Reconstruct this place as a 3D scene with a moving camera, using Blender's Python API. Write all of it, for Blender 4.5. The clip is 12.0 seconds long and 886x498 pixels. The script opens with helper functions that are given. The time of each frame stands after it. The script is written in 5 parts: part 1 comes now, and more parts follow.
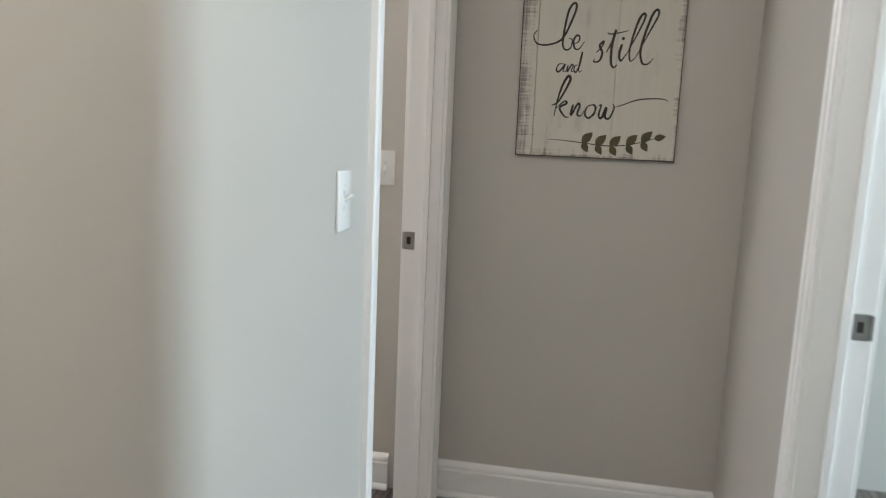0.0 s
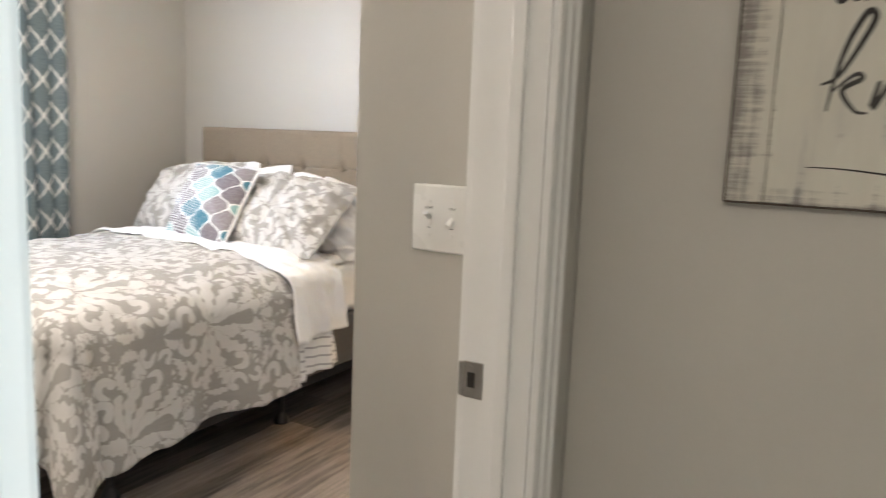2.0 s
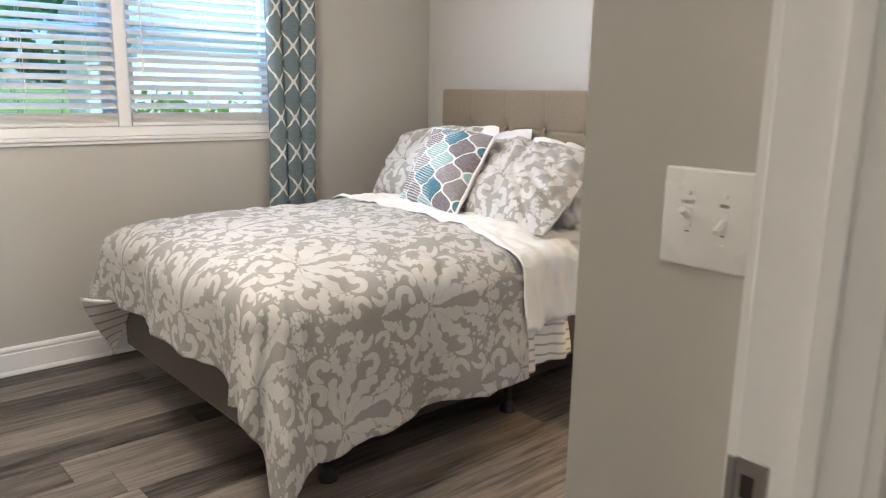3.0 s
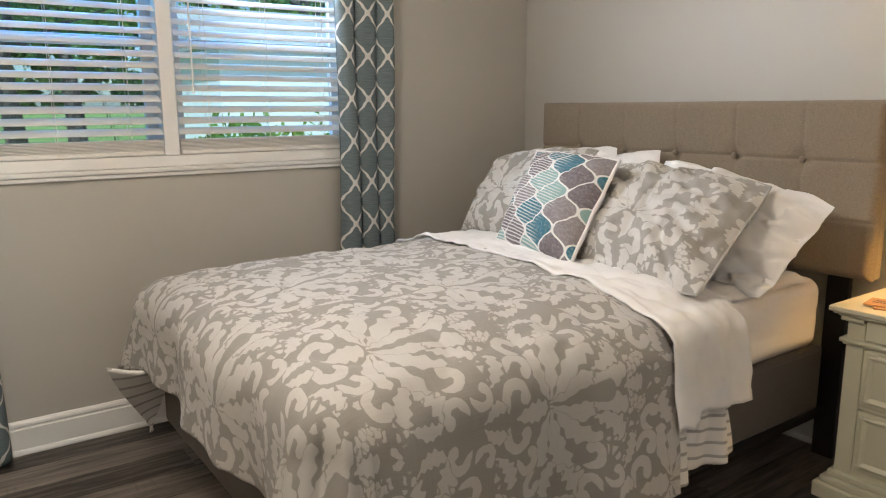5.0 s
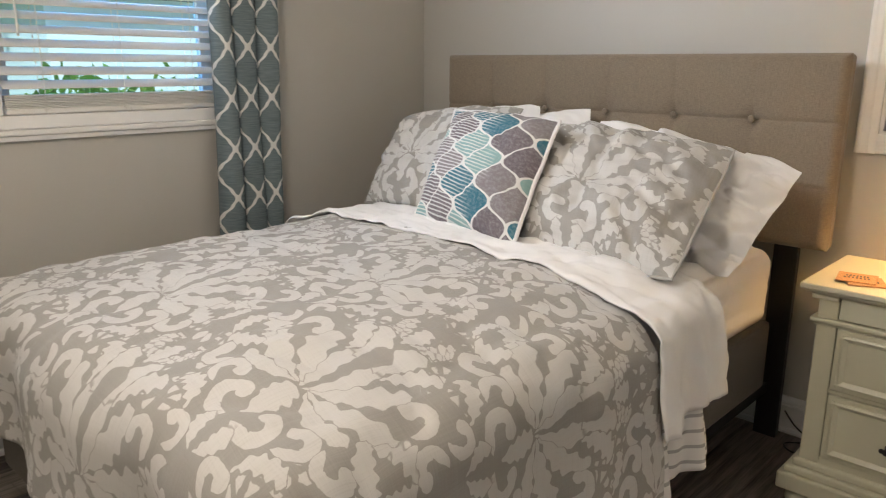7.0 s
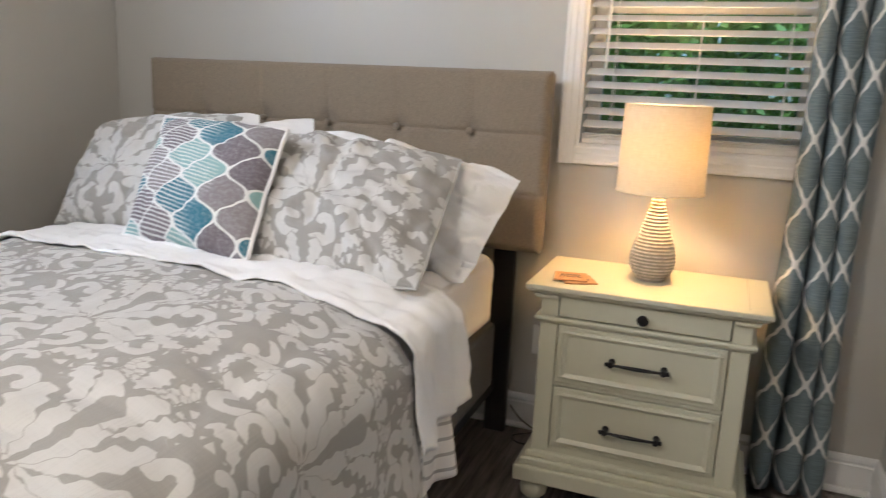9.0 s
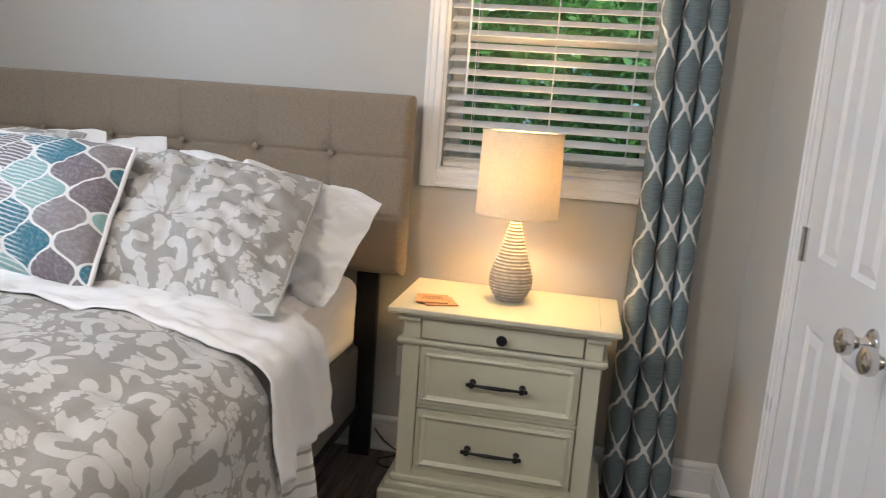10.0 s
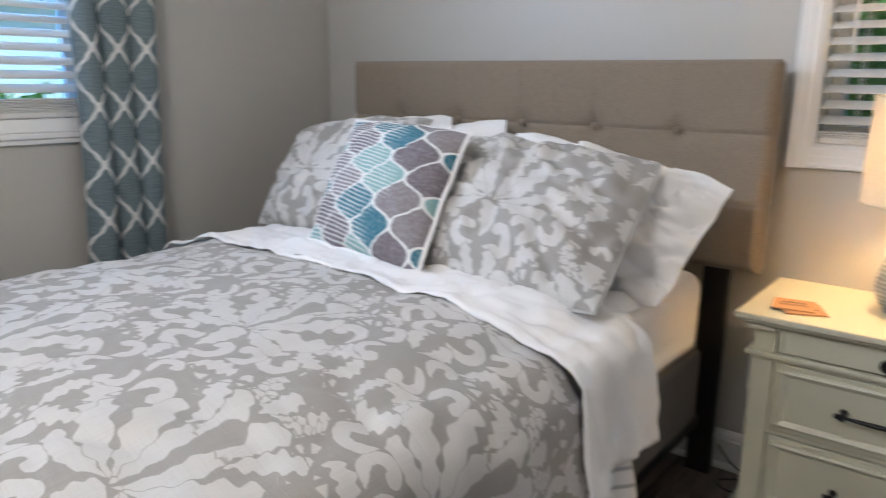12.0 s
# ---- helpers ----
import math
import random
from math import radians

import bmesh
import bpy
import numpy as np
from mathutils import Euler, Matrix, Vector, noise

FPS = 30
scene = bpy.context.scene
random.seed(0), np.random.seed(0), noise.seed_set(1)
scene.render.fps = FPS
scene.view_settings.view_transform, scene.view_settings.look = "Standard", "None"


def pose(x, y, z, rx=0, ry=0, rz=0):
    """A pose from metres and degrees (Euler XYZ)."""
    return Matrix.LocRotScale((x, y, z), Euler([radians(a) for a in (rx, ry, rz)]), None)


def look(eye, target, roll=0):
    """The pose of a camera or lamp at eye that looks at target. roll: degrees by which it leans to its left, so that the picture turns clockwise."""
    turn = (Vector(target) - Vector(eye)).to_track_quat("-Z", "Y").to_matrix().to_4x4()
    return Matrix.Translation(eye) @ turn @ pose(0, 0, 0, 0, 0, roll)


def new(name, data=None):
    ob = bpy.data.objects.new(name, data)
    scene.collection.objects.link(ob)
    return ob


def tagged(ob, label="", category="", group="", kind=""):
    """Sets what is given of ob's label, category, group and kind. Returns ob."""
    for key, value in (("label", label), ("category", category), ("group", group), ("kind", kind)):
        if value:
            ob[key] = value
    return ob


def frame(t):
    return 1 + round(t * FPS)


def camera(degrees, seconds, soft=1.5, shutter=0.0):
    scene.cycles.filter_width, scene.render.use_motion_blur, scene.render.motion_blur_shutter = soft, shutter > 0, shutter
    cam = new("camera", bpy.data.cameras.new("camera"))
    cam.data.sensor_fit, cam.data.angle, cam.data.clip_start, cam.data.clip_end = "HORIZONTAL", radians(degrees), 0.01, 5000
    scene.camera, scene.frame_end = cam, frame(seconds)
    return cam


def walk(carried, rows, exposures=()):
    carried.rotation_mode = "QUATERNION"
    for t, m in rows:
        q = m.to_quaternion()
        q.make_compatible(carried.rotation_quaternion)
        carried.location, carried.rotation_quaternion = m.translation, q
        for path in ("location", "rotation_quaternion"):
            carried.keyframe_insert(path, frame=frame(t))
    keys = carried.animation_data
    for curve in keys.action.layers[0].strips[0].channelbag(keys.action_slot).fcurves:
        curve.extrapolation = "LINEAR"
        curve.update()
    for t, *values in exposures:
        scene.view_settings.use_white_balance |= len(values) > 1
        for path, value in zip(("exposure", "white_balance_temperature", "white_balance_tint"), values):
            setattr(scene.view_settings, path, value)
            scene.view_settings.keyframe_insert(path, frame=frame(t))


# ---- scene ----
cam = camera(61.7, 12.0, soft=1.1, shutter=0.4)
PATH = [
    (0, (1.052, 0.611, 1.325), (0.689, 2.551, 1.005), 2.4),
    (0.5, (1.075, 1.02, 1.324), (0.612, 2.945, 1.042), 3.0),
    (1, (1.064, 1.377, 1.319), (0.471, 3.27, 1.059), 2.9),
    (1.5, (1.001, 1.695, 1.323), (0.324, 3.557, 1.053), 2.0),
    (2, (0.988, 1.969, 1.323), (0.026, 3.698, 1.03), 2.3),
    (2.5, (0.928, 2.156, 1.326), (-0.391, 3.622, 0.991), 1.7),
    (3, (0.788, 2.301, 1.326), (-0.674, 3.601, 0.911), 1.0),
    (3.5, (0.653, 2.44, 1.332), (-0.895, 3.639, 0.923), 0.7),
    (3.7, (0.602, 2.512, 1.33), (-1.002, 3.641, 0.939), 1.0),
    (5.3, (0.114, 2.698, 1.322), (-1.48, 3.845, 0.945), -0.6),
    (5.5, (0.081, 2.708, 1.318), (-1.496, 3.874, 0.925), -0.5),
    (6, (-0.074, 2.765, 1.318), (-1.591, 3.994, 0.884), -0.2),
    (6.5, (-0.204, 2.798, 1.314), (-1.632, 4.119, 0.849), 0.1),
    (6.7, (-0.245, 2.808, 1.31), (-1.635, 4.165, 0.836), 0.2),
    (8.3, (-0.419, 2.863, 1.269), (-1.432, 4.518, 0.786), 1.1),
    (8.5, (-0.422, 2.866, 1.277), (-1.351, 4.571, 0.798), 1.5),
    (9, (-0.439, 2.865, 1.275), (-1.117, 4.697, 0.849), 2.6),
    (9.5, (-0.433, 2.869, 1.282), (-0.912, 4.774, 0.903), 3.5),
    (10, (-0.419, 2.88, 1.288), (-0.767, 4.817, 0.931), 4.2),
    (10.5, (-0.409, 2.882, 1.285), (-0.711, 4.828, 0.935), 4.3),
    (11, (-0.416, 2.889, 1.283), (-0.815, 4.813, 0.91), 3.4),
    (11.5, (-0.422, 2.949, 1.275), (-1.19, 4.747, 0.852), 1.4),
    (12, (-0.422, 3.092, 1.28), (-1.624, 4.627, 0.83), 0.7),
]
walk(cam, [(t, look(eye, target, roll)) for t, eye, target, roll in PATH],
     [(0, 1.95, 5500, 10), (0.5, 1.82, 5550, 10), (1.0, 1.93, 5800, 10), (1.5, 2.1, 5950, 10), (2.0, 2.1, 5900, 10), (2.5, 1.98, 5850, 10), (3.0, 1.78, 5900, 10), (3.7, 1.62, 6100, 10),
      (5.3, 1.27, 6350, 10), (6.5, 1.27, 6300, 10), (8.5, 1.36, 5850, 10), (10.5, 1.38, 5600, 10), (11.5, 1.36, 5550, 10), (12, 1.29, 5350, 10)])

# ---- world, sun and lamps ----
world = bpy.data.worlds.new("sky")
scene.world = world
world.use_nodes = True
wt = world.node_tree
sky = wt.nodes.new("ShaderNodeTexSky")
sky.sky_type, sky.sun_disc = "NISHITA", False
sky.sun_elevation, sky.sun_rotation = radians(52), radians(130)
wt.links.new(sky.outputs[0], wt.nodes["Background"].inputs[0])
wt.nodes["Background"].inputs[1].default_value = 0.055


def lamp(name, kind, place, power, color, target=None, size=None, size_y=None):
    data = bpy.data.lights.new(name, kind)
    data.energy, data.color = power, color
    if size is not None and kind == "AREA":
        data.shape, data.size, data.size_y = "RECTANGLE", size, size_y or size
    elif size is not None:
        data.shadow_soft_size = size
    ob = new(name, data)
    ob.matrix_world = look(place, target) if target else Matrix.Translation(place)
    return ob


sun = lamp("sun", "SUN", (0, 0, 30), 3.0, (1.0, 0.95, 0.87))
sun.data.angle = radians(0.5)
sun.matrix_world = look((0, 0, 0), (-0.47, 0.40, -0.79))
# ceiling light of the bedroom (its switch is beside the door)
lamp("bedroom_ceiling_light", "POINT", (-1.30, 2.88, 2.12), 20, (1.0, 0.85, 0.69), None, 0.20)
# unseen warm lamp added to brighten the hall
lamp("hall_ceiling_light", "POINT", (1.08, 0.5, 2.20), 8.5, (1.0, 0.83, 0.65), None, 0.12)
# blue lamp added outside, above the opening, to tint the blind slats
lamp("west_window_daylight", "AREA", (-3.22, 3.58, 2.45), 24, (0.06, 0.40, 1.0), (-3.05, 3.58, 1.3), 1.6, 0.16)
# strip lamp added high in the west opening, in place of sky light
west_fill = lamp("west_window_skylight", "AREA", (-2.985, 3.58, 2.0), 5.5, (0.96, 0.965, 1.0), (-1.45, 5.0, 1.45), 1.5, 0.12)
west_fill.data.spread = radians(120)
# weak unseen strip added at the top of the north opening
lamp("north_window_daylight", "AREA", (-0.55, 5.50, 1.99), 0.3, (0.75, 0.92, 0.95), (-0.55, 4.2, 0.8), 0.7, 0.12)
# added lamp by a closed wall, standing in for the side room's daylight
lamp("side_room_daylight", "AREA", (4.35, 1.82, 1.5), 24, (0.86, 0.96, 0.92), (0, 1.82, 1.2), 0.36, 1.4)
# bulb in the lampshade
lamp("bulb", "POINT", (-0.611, 5.22, 1.12), 7.0, (1.0, 0.58, 0.22), None, 0.03)


# ---- materials ----
class E:
    """A value in a node tree; sums and products of it make math nodes."""

    def __init__(self, tree, socket):
        self.tree, self.socket = tree, socket

    def op(self, kind, *others):
        node = self.tree.nodes.new("ShaderNodeMath")
        node.operation = kind
        for i, v in enumerate((self, *others)):
            if isinstance(v, E):
                self.tree.links.new(v.socket, node.inputs[i])
            else:
                node.inputs[i].default_value = v
        return E(self.tree, node.outputs[0])

    def __add__(self, o): return self.op("ADD", o)
    def __sub__(self, o): return self.op("SUBTRACT", o)
    def __mul__(self, o): return self.op("MULTIPLY", o)
    def __truediv__(self, o): return self.op("DIVIDE", o)
    def abs(self): return self.op("ABSOLUTE")
    def sin(self): return self.op("SINE")
    def cos(self): return self.op("COSINE")
    def min(self, o): return self.op("MINIMUM", o)
    def max(self, o): return self.op("MAXIMUM", o)
    def less(self, o): return self.op("LESS_THAN", o)
    def pingpong(self, o): return self.op("PINGPONG", o)
    def round(self): return self.op("ROUND")
    def sqrt(self): return self.op("SQRT")

    def ramp(self, lo, hi, a=0.0, b=1.0):
        node = self.tree.nodes.new("ShaderNodeMapRange")
        self.tree.links.new(self.socket, node.inputs[0])
        for i, v in enumerate((lo, hi, a, b)):
            node.inputs[i + 1].default_value = v
        return E(self.tree, node.outputs[0])


class Mat:
    """A node material with a Principled shader and short calls for its nodes."""

    def __init__(self, name, color=(0.8, 0.8, 0.8), rough=0.6, metal=0.0, spec=0.5):
        self.mat = bpy.data.materials.new(name)
        self.mat.use_nodes = True
        self.tree = self.mat.node_tree
        self.bsdf = self.tree.nodes["Principled BSDF"]
        self.bsdf.inputs["Base Color"].default_value = (*color, 1)
        self.bsdf.inputs["Roughness"].default_value = rough
        self.bsdf.inputs["Metallic"].default_value = metal
        self.bsdf.inputs["Specular IOR Level"].default_value = spec

    def put(self, slot, value):
        self.tree.links.new(value.socket, self.bsdf.inputs[slot])
        return self

    def coord(self, kind="Object"):
        return E(self.tree, self.tree.nodes.new("ShaderNodeTexCoord").outputs[kind])

    def world(self):
        return E(self.tree, self.tree.nodes.new("ShaderNodeNewGeometry").outputs["Position"])

    def xyz(self, v):
        node = self.tree.nodes.new("ShaderNodeSeparateXYZ")
        self.tree.links.new(v.socket, node.inputs[0])
        return [E(self.tree, node.outputs[i]) for i in range(3)]

    def vec(self, *values):
        node = self.tree.nodes.new("ShaderNodeCombineXYZ")
        for i, v in enumerate(values):
            if isinstance(v, E):
                self.tree.links.new(v.socket, node.inputs[i])
            else:
                node.inputs[i].default_value = v
        return E(self.tree, node.outputs[0])

    def scaled(self, v, s):
        node = self.tree.nodes.new("ShaderNodeVectorMath")
        node.operation = "MULTIPLY"
        self.tree.links.new(v.socket, node.inputs[0])
        node.inputs[1].default_value = s
        return E(self.tree, node.outputs[0])

    def noise(self, v, scale, detail=3.0, rough=0.55):
        node = self.tree.nodes.new("ShaderNodeTexNoise")
        self.tree.links.new(v.socket, node.inputs["Vector"])
        node.inputs["Scale"].default_value, node.inputs["Detail"].default_value = scale, detail
        node.inputs["Roughness"].default_value = rough
        return E(self.tree, node.outputs["Fac"])

    def pebbles(self, v, scale):
        node = self.tree.nodes.new("ShaderNodeTexVoronoi")
        node.feature = "DISTANCE_TO_EDGE"
        self.tree.links.new(v.socket, node.inputs["Vector"])
        node.inputs["Scale"].default_value = scale
        node.inputs["Randomness"].default_value = 0.75
        return E(self.tree, node.outputs["Distance"])

    def white(self, v):
        node = self.tree.nodes.new("ShaderNodeTexWhiteNoise")
        self.tree.links.new(v.socket, node.inputs["Vector"])
        return E(self.tree, node.outputs["Value"])

    def island(self):
        return E(self.tree, self.tree.nodes.new("ShaderNodeNewGeometry").outputs["Random Per Island"])

    def random(self):
        return E(self.tree, self.tree.nodes.new("ShaderNodeObjectInfo").outputs["Random"])

    def mix(self, fac, a, b):
        node = self.tree.nodes.new("ShaderNodeMix")
        node.data_type = "RGBA"
        for i, v in ((0, fac), (6, a), (7, b)):
            if isinstance(v, E):
                self.tree.links.new(v.socket, node.inputs[i])
            elif i == 0:
                node.inputs[i].default_value = v
            else:
                node.inputs[i].default_value = (*v, 1)
        return E(self.tree, node.outputs[2])

    def stops(self, fac, rows):
        node = self.tree.nodes.new("ShaderNodeValToRGB")
        self.tree.links.new(fac.socket, node.inputs[0])
        node.color_ramp.interpolation = "CONSTANT"
        els = node.color_ramp.elements
        while len(els) < len(rows):
            els.new(0.5)
        for el, (p, c) in zip(els, rows):
            el.position, el.color = p, (*c, 1)
        return E(self.tree, node.outputs[0])

    def bump(self, height, strength=0.2, distance=0.002):
        node = self.tree.nodes.new("ShaderNodeBump")
        node.inputs["Strength"].default_value, node.inputs["Distance"].default_value = strength, distance
        self.tree.links.new(height.socket, node.inputs["Height"])
        self.tree.links.new(node.outputs[0], self.bsdf.inputs["Normal"])
        return self


def shade_of(name, c, rough, var=0.06, scale=3.0, bump=0.15, fine=180.0, dist=0.001, metal=0.0, spec=0.5):
    """A plain surface: slow and fine variation of colour and gloss and a fine relief."""
    m = Mat(name, c, rough, metal, spec)
    p = m.world()
    slow, fast = m.noise(p, scale, 4), m.noise(p, fine, 2)
    lo = tuple(v * (1 - var) for v in c)
    hi = tuple(min(1, v * (1 + var)) for v in c)
    m.put("Base Color", m.mix((slow * 0.7 + fast * 0.3).ramp(0.3, 0.7), lo, hi))
    m.put("Roughness", slow.ramp(0.3, 0.7, rough - 0.05, rough + 0.06))
    m.bump(fast, bump, dist)
    return m.mat


WALL = shade_of("greige_wall_paint", (0.512, 0.495, 0.455), 0.42, 0.03, 1.2, 0.10, 220, 0.0006, 0, 0.45)
CEIL = shade_of("ceiling_paint", (0.80, 0.79, 0.77), 0.8, 0.02, 1.0, 0.1)
TRIM = shade_of("white_trim_paint", (0.80, 0.80, 0.79), 0.32, 0.02, 2.0, 0.05, 90, 0.0006)
PLATE = shade_of("white_switch_plastic", (0.80, 0.80, 0.78), 0.25, 0.01, 5, 0.02)
NICKEL = shade_of("satin_nickel", (0.66, 0.64, 0.61), 0.17, 0.05, 20, 0.05, 300, 0.0004, 1.0)
STEEL = shade_of("dull_steel", (0.38, 0.37, 0.35), 0.4, 0.08, 30, 0.05, 300, 0.0004, 1.0)
BRONZE = shade_of("oil_rubbed_bronze", (0.018, 0.017, 0.018), 0.38, 0.2, 20, 0.08, 200, 0.0004, 0.6)
BLACK = shade_of("black_steel", (0.012, 0.012, 0.013), 0.5, 0.2, 8, 0.05)
DARK = shade_of("near_black_matte", (0.02, 0.018, 0.016), 0.8, 0.1, 8, 0.05)
CREAM = shade_of("cream_painted_wood", (0.53, 0.515, 0.39), 0.36, 0.03, 4, 0.08, 60, 0.0006)
VINYL = shade_of("white_vinyl", (0.78, 0.78, 0.76), 0.35, 0.02, 3, 0.03)
CORD = shade_of("ladder_cord", (0.75, 0.74, 0.70), 0.8, 0.02, 9, 0.05)
INK = shade_of("black_paint_lettering", (0.02, 0.018, 0.017), 0.6, 0.2, 60, 0.05)
GREY_TEXT = shade_of("grey_print", (0.12, 0.12, 0.12), 0.6, 0.1, 60, 0.02)
SOIL = shade_of("concrete_drive", (0.55, 0.54, 0.50), 0.85, 0.08, 0.7, 0.3, 30, 0.003)


def door_paint():
    m = Mat("white_moulded_door_paint", (0.80, 0.80, 0.80), 0.38)
    p = m.world()
    grain = m.noise(m.scaled(p, (260, 260, 14)), 1.0, 3)
    m.put("Base Color", m.mix(m.noise(p, 2.0), (0.77, 0.77, 0.77), (0.82, 0.82, 0.82)))
    m.bump(grain, 0.14, 0.0008)
    return m.mat


def plank_wood():
    """Grey-brown vinyl planks; each plank has its own tone and grain."""
    m = Mat("grey_brown_plank", (0.1, 0.09, 0.08), 0.38, 0, 0.45)
    p = m.world()
    r = m.random()
    x, y, z = m.xyz(p)
    v = m.vec(x + r * 37.0, y + r * 11.0, z)
    grain = m.noise(m.scaled(v, (46, 2.6, 1)), 1.0, 6, 0.62)
    fine = m.noise(m.scaled(v, (240, 8, 1)), 1.0, 3, 0.6)
    saw = m.noise(m.scaled(v, (6, 140, 1)), 1.0, 2, 0.5)
    patch = m.noise(m.scaled(v, (9, 1.6, 1)), 1.0, 3, 0.5)
    tone = grain * 0.75 + fine * 0.35 + patch * 0.35 + r * 0.26 - 0.36
    base = m.mix(tone.ramp(0.30, 0.74), (0.020, 0.015, 0.012), (0.36, 0.31, 0.27))
    marks = (saw.ramp(0.60, 0.72) * patch.ramp(0.5, 0.62)) * 0.5
    m.put("Base Color", m.mix(marks, base, (0.045, 0.036, 0.032)))
    m.put("Roughness", grain.ramp(0.3, 0.7, 0.34, 0.5))
    m.bump(grain * 0.6 + fine * 0.4, 0.25, 0.0015)
    return m.mat


def weave(m, uv, scale, height=None, strength=0.25):
    """Thread relief on a cloth."""
    u, v, w = m.xyz(uv)
    threads = (u * (6.283 * scale)).sin() + (v * (6.283 * scale)).sin()
    h = threads * 0.25 + m.noise(uv, scale * 0.4, 2)
    m.bump(h if height is None else h + height, strength, 0.0012)


def leaf(x, y, cx, cy, angle, a, b, bend=0.0, lobe=0.0):
    """Inside measure of a bent leaf with a narrow foot, a broad tip and a lobed edge: below 1 inside."""
    c, s = math.cos(radians(angle)), math.sin(radians(angle))
    u = (x - cx) * (c / a) + (y - cy) * (s / a)
    w = ((x - cx) * (-s / b) + (y - cy) * (c / b) - (u * u - 0.4) * bend).abs()
    q = u * u
    d = w * (u * -0.38 + 1.05) + q * q * 0.55 + q * 0.45
    return d + (u * 14.0).sin() * lobe * 1.35 if lobe else d


def curl(x, y, cx, cy, r, w, gap):
    """Inside measure of a C-shaped scroll, its opening towards gap, with a rounded head."""
    g = radians(gap)
    dx, dy = x - cx, y - cy
    side = dx * math.cos(g) + dy * math.sin(g)
    across = dx * -math.sin(g) + dy * math.cos(g)
    ring = ((dx * dx + dy * dy).sqrt() - r).abs() / w
    open_end = ((across + r * 0.2) / w).min((side + r * 0.6) / w) + 1.0
    hx, hy = cx + r * math.cos(g) * 0.95, cy + r * math.sin(g) * 0.95
    ex, ey = x - hx, y - hy
    head = (ex * ex + ey * ey) / (w * w * 1.5)
    return ring.max(open_end).min(head)


def blob(x, y, cx, cy, rx, ry):
    dx, dy = (x - cx) / rx, (y - cy) / ry
    return dx * dx + dy * dy


# centre, direction, half length, half width, bend, lobing
LEAVES = ((0.028, 0.085, 80, 0.085, 0.020, 0.7, 0.08), (0.078, 0.085, 54, 0.098, 0.027, 0.7, 0.16), (0.128, 0.036, 22, 0.112, 0.026, 0.8, 0.18), (0.095, -0.018, -6, 0.078, 0.019, 0.9, 0.12),
          (0.040, 0.190, 82, 0.072, 0.027, -0.9, 0.10), (0.088, 0.198, 52, 0.060, 0.021, -0.8, 0.18), (0.0, 0.282, 90, 0.042, 0.022, 0.0, 0.12), (0.046, 0.290, 58, 0.048, 0.017, 0.8, 0.15),
          (0.0, -0.058, 90, 0.056, 0.026, 0.0, 0.10), (0.030, -0.176, 70, 0.042, 0.018, 0.8, 0.12), (0.218, 0.066, 40, 0.058, 0.024, -0.9, 0.18), (0.205, 0.004, -28, 0.052, 0.020, 0.9, 0.18),
          (0.275, 0.040, 85, 0.046, 0.016, 0.8, 0.15), (0.132, -0.150, 25, 0.050, 0.018, -0.9, 0.18), (0.258, -0.118, -60, 0.042, 0.017, 0.8, 0.15))
# centre, radius, half width, direction of the gap
CURLS = ((0.052, -0.112, 0.030, 0.0140, 100), (0.122, -0.080, 0.027, 0.0130, 140), (0.196, -0.060, 0.026, 0.0130, 50), (0.170, 0.138, 0.026, 0.0130, 190),
         (0.258, 0.118, 0.025, 0.0125, 320), (0.236, 0.196, 0.022, 0.0110, 150))
BERRIES = ((0.140, 0.225, 0.066, 0.046), (0.195, -0.140, 0.068, 0.046), (0.270, -0.040, 0.040, 0.050))


def figure_of(x, y, W, H):
    """The shapes of one mirrored half-drop repeat, one by one: solid figure, ground cuts and berry fields."""
    for fx, fy, s in ((0.0, 0.0, 1), (W, H / 2, -1)):
        X = (x - fx) * s
        Y = (y - fy + H / 2).op("FLOORED_MODULO", H) - H / 2
        for row in LEAVES:
            yield "solid", leaf(X, Y, *row)
        for row in CURLS:
            yield "solid", curl(X, Y, *row)
        yield "cut", leaf(X, Y, 0.0, 0.168, 90, 0.046, 0.030)
        for row in BERRIES:
            yield "field", blob(X, Y, *row)


